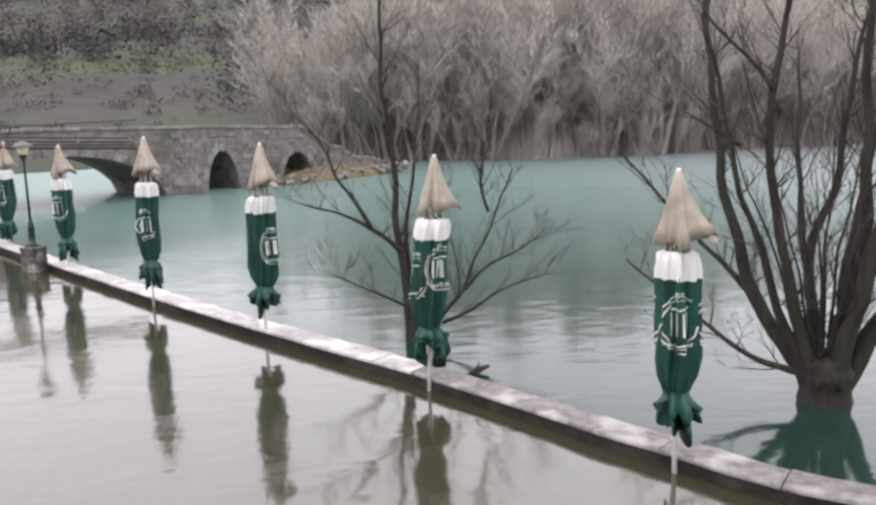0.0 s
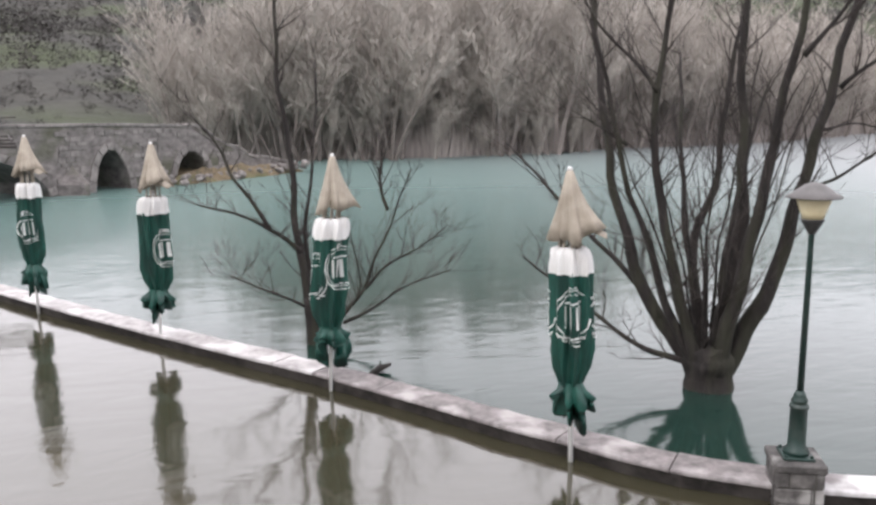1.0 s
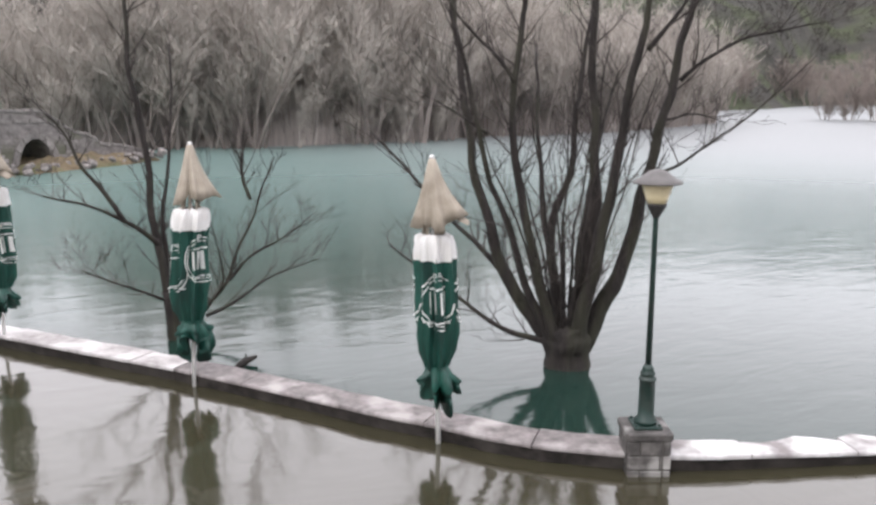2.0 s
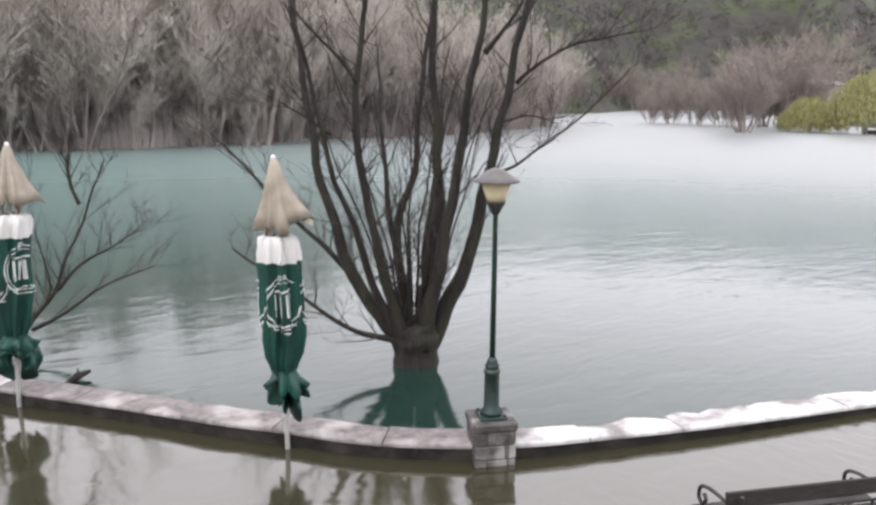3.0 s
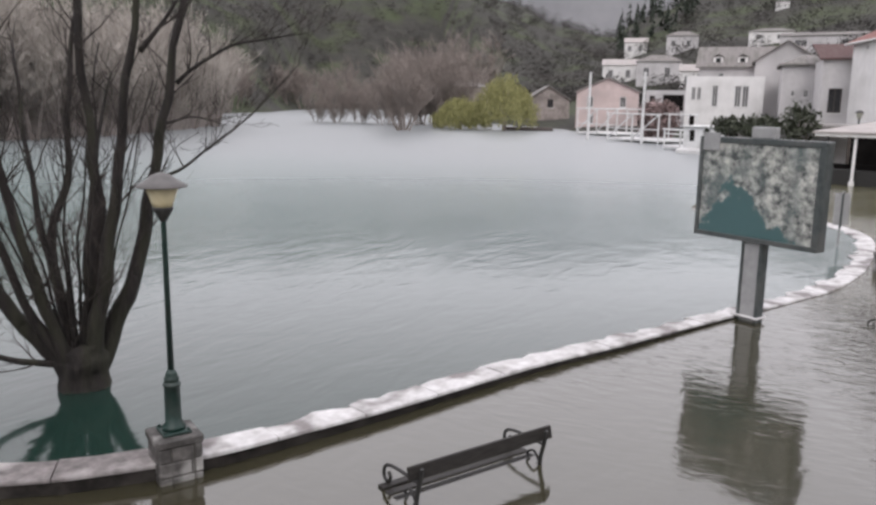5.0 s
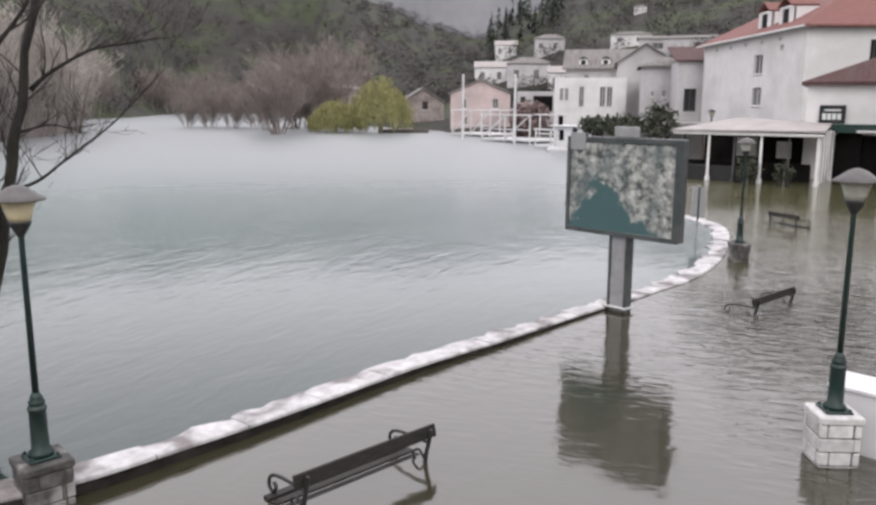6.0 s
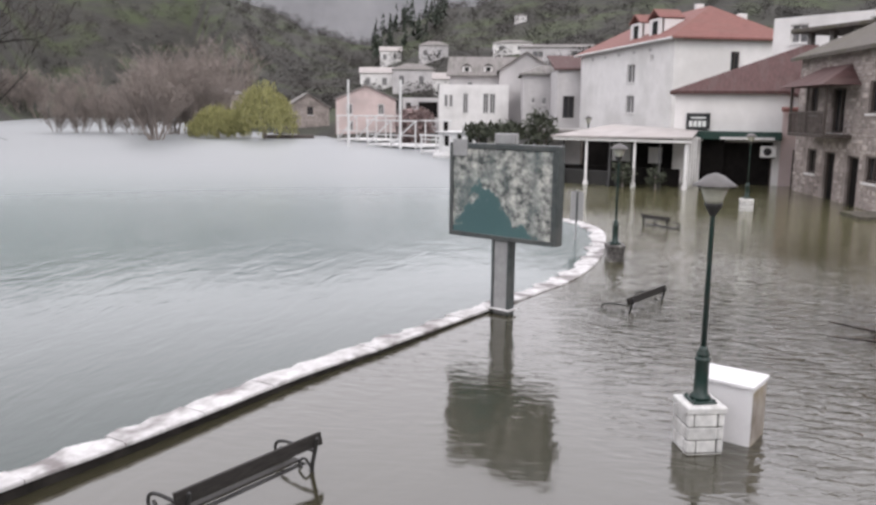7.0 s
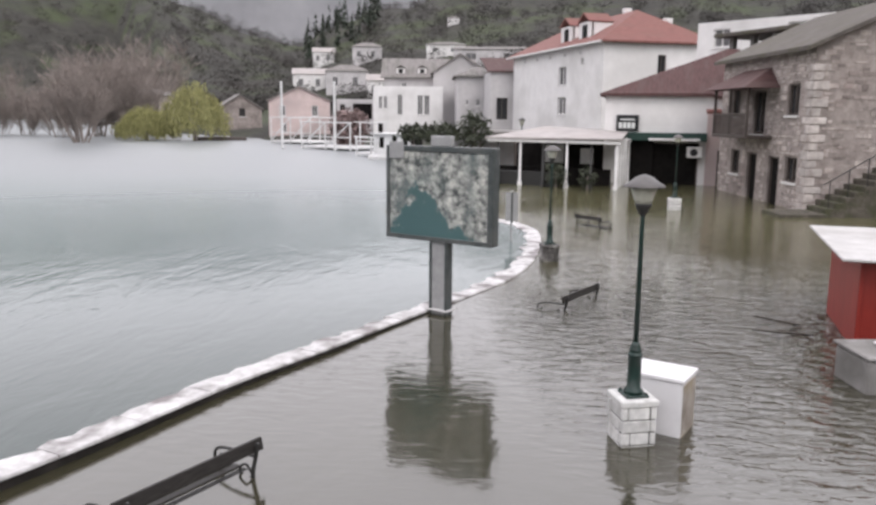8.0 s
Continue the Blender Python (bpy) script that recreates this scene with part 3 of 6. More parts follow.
        stroke(bm, [(c - 0.5, zc + 0.115), (c + 0.55, zc + 0.125)], 0.008)
        stroke(bm, [(c - 0.75, zc - 0.17), (c - 0.3, zc - 0.19), (c + 0.3, zc - 0.16), (c + 0.8, zc - 0.19)], 0.007)
        stroke(bm, [(c - 0.2, zc + 0.2), (c - 0.2, zc + 0.255), (c + 0.2, zc + 0.25)], 0.006)
        part("emblem", bm, M_PRINT, body_ob, "white printed outline")
    return root


FRONT = -1.99
parasol(pose(2.13, 6.19, 0), 2.53, 11, (-0.05, 0.03), 0.19, -0.5, "closed green parasol with beige cap and white band, tied low", [(FRONT, 1.33), (FRONT + 2.1, 1.33), (FRONT - 2.1, 1.33)])
parasol(pose(0.45, 8.64, 0), 2.56, 22, (0.11, -0.02), 0.165, 0.4, "closed green parasol with lopsided beige cap", [(FRONT + 0.9, 1.4), (FRONT - 0.9, 1.3)])
parasol(pose(-1.36, 11.12, 0), 2.64, 33, (0.06, 0.0), 0.2, -0.7, "closed green parasol with flared bottom hem", [(FRONT + 1.2, 1.3), (FRONT + 3, 1.3)])
parasol(pose(-3.2, 13.55, 0), 2.7, 44, (0.05, 0.0), 0.16, -0.6, "closed green parasol with crumpled hem", [(FRONT + 0.3, 1.35)])
parasol(pose(-5.34, 17.0, 0), 2.5, 55, (0.02, 0.0), 0.15, 0.3, "closed green parasol near the old bridge", [(FRONT, 1.3)])
parasol(pose(-7.52, 20.4, 0), 2.5, 66, (0.12, 0.0), 0.14, 0.9, "closed green parasol at the far end of the row", [(FRONT, 1.3)])


# ---- benches: slatted back and seat on cast ends ----
def bench(m, length, label):
    root = thing("bench", m, label, "bench", "park benches")
    for i, (y, z, tilt) in enumerate(((0.0, 0.29, 14),)):
        part("back_plank", boxed(-length / 2, length / 2, -0.018, 0.018, -0.055, 0.055, pose(0, y, z, tilt, 0, 0), 0.006), M_PLANK, root)
    for i in range(4):
        part("seat_plank", boxed(-length / 2, length / 2, -0.04, 0.04, -0.016, 0.016, pose(0, -0.1 - 0.1 * i, 0.0 + 0.012 * i - 0.022, 0, 0, 0), 0.006), M_PLANK, root)
    for sx in (-1, 1):
        x = sx * (length / 2 - 0.09)
        end = thing("cast_end", Matrix(), "", "")
        end.parent = root
        part("back_leg", tube(bmesh.new(), spline([(x, 0.06, -0.42), (x, 0.02, -0.2), (x, -0.02, 0.02), (x, 0.02, 0.2), (x, 0.05, 0.33)], 4), [0.02] * 16 + [0.014], 6), M_IRON, end)
        part("front_leg", tube(bmesh.new(), spline([(x, -0.5, -0.42), (x, -0.42, -0.2), (x, -0.44, 0.0), (x, -0.2, -0.05), (x, -0.03, 0.0)], 4), [0.019] * 17, 6), M_IRON, end)
        arm = [(x, 0.0, 0.2), (x, -0.16, 0.2), (x, -0.36, 0.19), (x, -0.47, 0.15), (x, -0.49, 0.07), (x, -0.44, 0.03), (x, -0.39, 0.08), (x, -0.42, 0.12)]
        part("arm_rest", tube(bmesh.new(), spline(arm, 4), [0.015] * 29, 6), M_IRON, end)
        part("scroll", tube(bmesh.new(), spline([(x, -0.02, 0.02), (x, -0.1, 0.1), (x, -0.18, 0.05), (x, -0.13, -0.02)], 4), [0.012] * 13, 6), M_IRON, end)
    return root


bench(pose(4.53, 2.74, 0.0, 0, 0, 154.3), 1.45, "dark slatted bench with cast iron ends, seat awash")
bench(pose(12.0, -0.6, -0.09, 0, 0, 152), 1.35, "dark bench with curled arm rests standing in the flood")
bench(pose(21.3, -1.2, 0.0, 0, 0, 42), 1.05, "small dark bench far out on the flooded promenade")


# ---- poster board on a post ----
def build_board():
    left, right = Vector((11.38, 2.53)), Vector((10.52, 0.79))
    d = (right - left).normalized()
    w = (right - left).length
    m = Matrix.Translation((*(left + right) / 2, 0)) @ Matrix.Rotation(math.atan2(d.y, d.x), 4, "Z")
    root = thing("poster_board", m, "framed poster board with an aerial picture on a grey post", "sign board")
    z0, z1 = 1.15, 2.6
    box_ob = part("case", boxed(-w / 2, w / 2, 0.0, 0.17, z0, z1, bevel=0.012), M_FRAME, root, "dark grey metal case")
    for nm, a in (("frame_top", (-w / 2, w / 2, -0.03, 0.004, z1 - 0.08, z1)), ("frame_bottom", (-w / 2, w / 2, -0.03, 0.004, z0, z0 + 0.07)), ("frame_side", (-w / 2, -w / 2 + 0.07, -0.03, 0.004, z0 + 0.07, z1 - 0.08)), ("frame_side", (w / 2 - 0.09, w / 2, -0.03, 0.004, z0 + 0.07, z1 - 0.08))):
        part(nm, boxed(*a, bevel=0.006), M_FRAME, box_ob)
    part("poster", boxed(-w / 2 + 0.07, w / 2 - 0.09, -0.012, -0.003, z0 + 0.07, z1 - 0.08), M_POSTER, box_ob, "faded aerial photograph of a bay and rocks")
    part("pane", boxed(-w / 2 + 0.06, w / 2 - 0.08, -0.02, -0.016, z0 + 0.06, z1 - 0.07), M_PANE, box_ob, "clear pane").visible_shadow = False
    part("post_panel", boxed(-0.12, 0.12, 0.02, 0.14, -0.5, z0), M_POST, root, "pale grey post panel")
    for x in (-0.165, 0.12):
        part("post_rail", boxed(x, x + 0.045, -0.0, 0.17, -0.5, z0, bevel=0.008), M_FRAME, root)
    part("collar", boxed(-0.22, 0.2, -0.05, 0.2, 0.06, 0.085, bevel=0.008), M_SLABW, root)
    part("top_lamp_box", boxed(-0.17, 0.2, 0.03, 0.14, z1, z1 + 0.16, bevel=0.01), M_POST, root, "grey box on the top edge")
    part("shield_plate", boxed(-w / 2 + 0.07, -w / 2 + 0.35, -0.04, -0.032, z1 - 0.2, z1 + 0.06, bevel=0.004), M_POST, root, "grey plate")


M_FRAME = mat("dark_grey_metal", (0.045, 0.055, 0.055), (0.09, 0.1, 0.1), 10, 0.4, 0.05, c3=(0.13, 0.13, 0.125), scale3=2, amount3=0.5)
M_POST = mat("pale_grey_metal", (0.28, 0.28, 0.28), (0.38, 0.38, 0.38), 5, 0.4, 0.05)
M_PANE = clear_glass("pane_glass", (1, 1, 1), 0.02)
M_POSTER = mat("faded_poster", (0.06, 0.07, 0.07), (0.62, 0.62, 0.58), 7, 0.6, 0.0, detail=5, c3=(0.1, 0.13, 0.13), scale3=2.2, amount3=0.75, ramp=(0.38, 0.66))


def paint_bay(m):
    """A teal bay, wide below and narrowing upwards, with a ragged shore, on the rocky picture."""
    n, l = m.node_tree.nodes, m.node_tree.links
    bsdf = n["Principled BSDF"]
    rocks = bsdf.inputs["Base Color"].links[0].from_socket
    co = n.new("ShaderNodeTexCoord")
    sp = n.new("ShaderNodeSeparateXYZ")
    l.new(co.outputs["Object"], sp.inputs[0])
    ns = n.new("ShaderNodeTexNoise")
    ns.inputs["Scale"].default_value, ns.inputs["Detail"].default_value = 3.2, 6
    l.new(co.outputs["Object"], ns.inputs["Vector"])

    def op(kind, a, b):
        x = n.new("ShaderNodeMath")
        x.operation = kind
        for k, v in enumerate((a, b)):
            if isinstance(v, (int, float)):
                x.inputs[k].default_value = v
            else:
                l.new(v, x.inputs[k])
        return x.outputs[0]

    up = op("SUBTRACT", sp.outputs[2], 1.22)
    off = op("ABSOLUTE", op("ADD", op("ADD", sp.outputs[0], 0.2), op("MULTIPLY", up, 0.25)), 0.0)
    edge = op("SUBTRACT", op("SUBTRACT", 0.86, op("MULTIPLY", up, 1.15)), off)
    edge = op("ADD", edge, op("MULTIPLY", op("SUBTRACT", ns.outputs["Fac"], 0.5), 1.5))
    step = n.new("ShaderNodeMapRange")
    step.inputs["From Min"].default_value, step.inputs["From Max"].default_value = -0.02, 0.06
    l.new(edge, step.inputs["Value"])
    mix = n.new("ShaderNodeMixRGB")
    mix.inputs[2].default_value = (0.06, 0.125, 0.13, 1)
    l.new(step.outputs[0], mix.inputs[0])
    l.new(rocks, mix.inputs[1])
    l.new(mix.outputs[0], bsdf.inputs["Base Color"])


paint_bay(M_POSTER)
build_board()

# ---- cabinet beside the lamp ----
M_CAB = mat("off_white_panel", (0.68, 0.67, 0.68), (0.78, 0.77, 0.78), 4, 0.5, 0.05, c3=(0.55, 0.54, 0.55), scale3=2, amount3=0.4)
M_CABD = mat("stained_side_panel", (0.2, 0.17, 0.14), (0.42, 0.38, 0.34), 4, 0.7, 0.15, c3=(0.3, 0.24, 0.12), scale3=1.6, amount3=0.7)
cab = thing("utility_cabinet", pose(6.78, -1.2, 0, 0, 0, 64), "white utility cabinet standing in water behind the lamp pedestal", "cabinet")

part("body", boxed(-0.2, 0.34, -0.24, 0.2, -0.5, 0.56, bevel=0.008), M_CAB, cab)
part("lid", boxed(-0.22, 0.36, -0.26, 0.22, 0.56, 0.6, bevel=0.008), M_CAB, cab, "white overhanging lid")
part("side_panel", boxed(-0.209, -0.201, -0.22, 0.18, -0.4, 0.53, bevel=0.002), M_CABD, cab, "stained service door")

# ---- near trees: pollarded willows standing in the lake ----
def shoot(bm_twig, p, d, length, r, depth, rnd):
    """A crooked twig with side twigs."""
    n = 4
    pts, rad = [p.copy()], [r]
    q = p.copy()
    dd = d.copy()
    for i in range(n):
        dd = (dd + Vector((rnd.uniform(-1, 1), rnd.uniform(-1, 1), rnd.uniform(-0.5, 0.9))) * 0.2).normalized()
        q = q + dd * length / n
        pts.append(q.copy())
        rad.append(max(0.0022, r * (1 - 0.8 * (i + 1) / n)))
        if depth > 0 and rnd.random() < 0.75:
            side = (dd + Vector((rnd.uniform(-1, 1), rnd.uniform(-1, 1), rnd.uniform(-0.3, 0.8))) * 0.8).normalized()
            shoot(bm_twig, q, side, length * rnd.uniform(0.35, 0.6), rad[-1] * 0.7, depth - 1, rnd)
    tube(bm_twig, pts, rad, 4 if r > 0.006 else 3)


def near_tree(m, r0, height, seed, label):
    """A pollarded trunk; limb() adds the stems and end_tree() the twigs."""
    root = thing("bare_willow", m, label, "tree", "bare trees in the lake")
    bm = bmesh.new()
    trunk = [(0.03, 0.03, -0.8), (0.02, 0, -0.1), (0.01, 0, height * 0.55), (0, 0, height)]
    tube(bm, spline(trunk, 3), [r0 * (1.25 - 0.4 * min(1, i / 4) + 0.08 * math.sin(i * 2.1)) for i in range(10)], 16)
    for v in bm.verts:
        v.co += 0.07 * Vector(noise.noise_vector(v.co * 4.3))
    part("trunk", bm, M_BARK, root, "gnarled mossy trunk", True)
    return {"root": root, "twig": bmesh.new(), "rnd": random.Random(seed)}


def limb(tree, r0, *pts, twigs=2, twig_len=0.6):
    """A tapering stem through points of (across, height, depth), with twigs along it."""
    rnd = tree["rnd"]
    line = spline([(a, c, b) for a, b, c in pts], 8)
    line = [p + Vector(noise.noise_vector(p * 1.7)) * 0.07 for p in line]
    n = len(line)
    rad = [max(0.006, 0.8 * r0 * (1 - 0.75 * (i / (n - 1)) ** 0.7)) * (1 + 0.14 * noise.noise(p * 6)) for i, p in enumerate(line)]
    part("limb", tube(bmesh.new(), line, rad, 9), M_BARK, tree["root"], "", True)
    for i in range(2, n):
        for _ in range(twigs):
            if rnd.random() < 0.3 + 0.5 * i / n:
                d = (line[i] - line[i - 1]).normalized()
                s = (d * 0.7 + Vector((rnd.uniform(-1, 1), rnd.uniform(-1, 1), rnd.uniform(-0.2, 0.9)))).normalized()
                shoot(tree["twig"], line[i], s, twig_len * rnd.uniform(0.4, 1.2), min(0.011, rad[i] * 0.5), 2, rnd)


def end_tree(tree):
    part("twig_mass", tree["twig"], M_TWIG, tree["root"], "thin bare twigs")


big = near_tree(pose(4.39, 7.42, 0, 0, 0, -38), 0.29, 0.46, 5, "multi-stemmed bare willow rising from the flooded lake")
limb(big, 0.13, (-0.1, 0.2, 0), (-0.82, 1.25, 0.07), (-1.17, 2.7, 0.17), (-1.5, 5.0, 0.3))
limb(big, 0.085, (-0.08, 0.2, -0.1), (-0.68, 1.6, -0.24), (-1.27, 3.9, -0.5))
limb(big, 0.1, (-0.05, 0.2, -0.12), (-0.45, 1.63, -0.3), (-0.61, 3.1, -0.48), (-0.35, 4.6, -0.5))
limb(big, 0.1, (-0.05, 0.2, 0.12), (-0.2, 1.4, 0.4), (0.0, 2.5, 0.55), (0.2, 4.0, 0.7))
limb(big, 0.14, (0.06, 0.2, 0.0), (0.27, 1.7, 0), (0.2, 2.8, 0), (0.18, 5.0, 0.1))
limb(big, 0.13, (0.1, 0.2, -0.1), (0.37, 1.6, -0.18), (0.6, 3.0, -0.27), (0.84, 5.0, -0.4))
limb(big, 0.15, (0.14, 0.15, 0.05), (0.66, 1.4, 0.14), (0.95, 2.85, 0.23), (1.43, 4.9, 0.4))
limb(big, 0.03, (0.8, 2.15, 0.18), (1.35, 2.48, 0), (2.35, 3.4, -0.3))
limb(big, 0.06, (-0.15, 0.3, -0.05), (-0.85, 0.5, -0.1), (-2.1, 1.32, 0.05))
limb(big, 0.06, (-0.5, 0.75, 0), (-1.32, 1.55, 0.3), (-2.45, 2.6, 0.6))
limb(big, 0.032, (-0.6, 3.15, -0.5), (-1.0, 3.65, -0.56), (-1.5, 4.3, -0.6))
limb(big, 0.026, (-0.9, 2.67, -0.3), (-1.24, 2.85, -0.35), (-1.5, 3.0, -0.4))
limb(big, 0.04, (0.74, 3.5, -0.3), (1.03, 3.91, -0.4), (1.2, 4.3, -0.45))
limb(big, 0.035, (1.1, 3.2, 0.28), (1.7, 3.62, 0.18), (2.46, 3.72, 0))
limb(big, 0.025, (0.95, 2.77, 0.25), (1.28, 2.83, 0.3), (1.62, 2.77, 0.35))
limb(big, 0.07, (0.0, 0.25, 0.12), (-0.35, 2.0, 0.6), (-0.45, 3.6, 1.0))
limb(big, 0.07, (0.12, 0.25, 0.12), (0.15, 1.8, 0.5), (0.5, 3.3, 0.9))
# slender young stems between the main limbs
shoots = random.Random(31)
for k in range(9):
    a = -0.95 + 1.9 * k / 8 + shoots.uniform(-0.12, 0.12)
    d = shoots.uniform(-0.5, 0.5)
    top = shoots.uniform(2.0, 3.9)
    limb(big, shoots.uniform(0.022, 0.036), (0.12 * a, 0.3, 0.2 * d), (0.42 * a, 0.35 + top * 0.35, 0.6 * d), (a * shoots.uniform(0.85, 1.25), top, d), twigs=1)
end_tree(big)

slim = near_tree(pose(0.55, 10.52, 0, 0, 0, -7), 0.1, 0.6, 6, "slender bare willow leaning over the lake by the parasols")
limb(slim, 0.085, (0, 0.3, 0), (-0.14, 1.72, 0.1), (-0.28, 3.3, 0.1), (-0.32, 4.6, 0.1), twig_len=0.5)
limb(slim, 0.055, (0.02, 0.35, 0.1), (0.01, 1.9, 0.18), (0.2, 3.5, 0.3), twig_len=0.5)
limb(slim, 0.055, (-0.08, 1.2, 0.05), (-0.5, 1.57, -0.08), (-1.35, 1.92, -0.2), twig_len=0.5)
limb(slim, 0.04, (-0.5, 1.58, -0.1), (-0.95, 2.4, -0.1), (-1.35, 3.0, 0), twig_len=0.5)
limb(slim, 0.05, (0.05, 0.1, 0), (0.75, 0.8, 0.1), (1.4, 2.3, 0.2), twig_len=0.5)
limb(slim, 0.035, (0.4, 0.25, 0.05), (1.1, 0.6, 0.07), (1.9, 0.92, 0.1), twig_len=0.5)
limb(slim, 0.035, (0.7, 0.7, 0.1), (1.2, 1.07, 0), (1.85, 1.5, -0.1), twig_len=0.5)
limb(slim, 0.03, (0.3, 0.2, 0), (0.6, 0.8, -0.25), (0.5, 1.7, -0.3), twig_len=0.5)
limb(slim, 0.03, (-0.05, 0.5, 0), (-0.5, 0.8, -0.15), (-0.9, 1.0, -0.2), twig_len=0.5)
limb(slim, 0.035, (1.05, 1.7, 0.15), (0.95, 2.2, 0.2), (1.0, 2.6, 0.2), twig_len=0.5)
end_tree(slim)

# floating driftwood
drift = thing("driftwood", pose(1.12, 9.05, 0.02, 0, 0, 30), "short dark piece of driftwood caught at the kerb", "driftwood")
part("log", tube(bmesh.new(), [(-0.18, 0, 0), (0.0, 0.03, 0.03), (0.16, 0, 0.05)], [0.03, 0.045, 0.02], 8), M_BARK, drift, "", True)
part("stub", tube(bmesh.new(), [(0.02, 0.02, 0.03), (0.06, 0.07, 0.1)], [0.02, 0.008], 6), M_BARK, drift)

# ---- old stone bridge ----
def build_bridge():
    u = Vector((0.75, 0.66)).normalized()
    m = Matrix(((u.x, -u.y, 0, -4.36), (u.y, u.x, 0, 33.75), (0, 0, 1, 0), (0, 0, 0, 1)))
    root = thing("stone_bridge", m, "old humpbacked stone bridge with dark arches over the lake", "bridge")
    arches = [(-9.9, -1.7, 1.72), (0.1, 1.75, 1.62), (4.0, 6.0, 1.36)]

    def deck(s):
        return knots(s, [(-20, 2.4), (-6, 2.6), (0, 2.55), (5.2, 2.42), (7.4, 1.45), (9, 0.85), (12, 0.4)])

    def under(s):
        for a, b, h in arches:
            if a < s < b:
                return -0.3 + (h + 0.3) * math.sqrt(max(0.0, 1 - ((2 * s - a - b) / (b - a)) ** 2))
        return -1.5

    cuts = sorted(set([round(-20 + 0.4 * i, 3) for i in range(81)] + [x for a, b, h in arches for x in (a + 0.01, b - 0.01, a - 0.01, b + 0.01)]))
    bm = bmesh.new()
    depth = 3.6
    rows = []
    for s in cuts:
        j = 0.05 * noise.noise(Vector((s * 2, 0, 0)))
        rows.append([bm.verts.new((s, y, z)) for y, z in ((0.0, under(s)), (0.0, deck(s) - 0.5), (0, deck(s) + j), (0.4, deck(s) + j), (0.4, deck(s) - 0.6), (depth - 0.4, deck(s) - 0.6), (depth - 0.4, deck(s) + j), (depth, deck(s) + j), (depth, under(s)))])
    for a, b in zip(rows, rows[1:]):
        for k in range(9):
            bm.faces.new((a[k], b[k], b[(k + 1) % 9], a[(k + 1) % 9]))
    part("masonry", bm, M_BRIDGE, root, "grey weathered masonry")
    rnd = random.Random(4)
    for a, b, h in arches:
        c, hw = (a + b) / 2, (b - a) / 2
        n = max(9, int(5.0 * hw))
        for i in range(n):
            t0, t1 = math.pi * i / n + 0.012, math.pi * (i + 1) / n - 0.012
            bm = bmesh.new()
            lo = [(c - hw * math.cos(t), -0.3 + (h + 0.3) * math.sin(t)) for t in (t0, t1)]
            hi = [(c - (hw + 0.3) * math.cos(t), -0.3 + (h + 0.6) * math.sin(t)) for t in (t0, t1)]
            f = -0.04 - rnd.uniform(0, 0.02)
            q = [bm.verts.new((x, f, z)) for x, z in (lo[0], lo[1], hi[1], hi[0])]
            p = [bm.verts.new((x, 0.2, z)) for x, z in (lo[0], lo[1], hi[1], hi[0])]
            bm.faces.new(q)
            for k in range(4):
                bm.faces.new((q[k], p[k], p[(k + 1) % 4], q[(k + 1) % 4]))
            part("arch_stone", bm, M_VOUS, root)
    for s0, s1 in ((-1.7, 0.1),):
        bm = bmesh.new()
        c = (s0 + s1) / 2
        pts = [(c - 0.75, 0.1), (c, -0.9), (c + 0.75, 0.1)]
        lo = [bm.verts.new((x, y, -1)) for x, y in pts]
        hi = [bm.verts.new((x, y, 0.4)) for x, y in pts]
        tip = bm.verts.new((c, 0.05, 1.15))
        for k in range(2):
            bm.faces.new((lo[k], lo[k + 1], hi[k + 1], hi[k]))
            bm.faces.new((hi[k], hi[k + 1], tip))
        part("cutwater", bm, M_BRIDGE, root, "pointed pier")
    bm = bmesh.new()
    z = 0.0
    while z < 2.5:
        hh = rnd.choice((0.16, 0.2, 0.25))
        x = -18.0 + rnd.uniform(0, 0.4)
        while x < 10:
            wl = rnd.uniform(0.22, 0.6)
            c = x + wl / 2
            clear = all(not (a - 0.4 < c < b + 0.4 and z < h + 0.5) for a, b, h in arches)
            if clear and z + hh < deck(c) - 0.05 and rnd.random() < 0.8:
                box(bm, x, x + wl - 0.03, -0.02 - rnd.uniform(0, 0.03), 0.1, z, z + hh - 0.03)
            x += wl
        z += hh
    tagged(part("coursed_rubble", bm, M_VOUS, root, "coursed rubble facing"), "", "", "", "stuff")
    s = -18.0
    while s < 11:
        w = rnd.uniform(0.5, 0.8)
        z = deck(s + w / 2)
        slope = math.degrees(math.atan2(deck(s + w) - deck(s), w))
        part("coping_stone", boxed(-w / 2, w / 2, -0.05, 0.45, -0.02, 0.1, pose(s + w / 2, 0, z, 0, -slope, 0), 0.015), M_VOUS, root)
        s += w + 0.02


build_bridge()
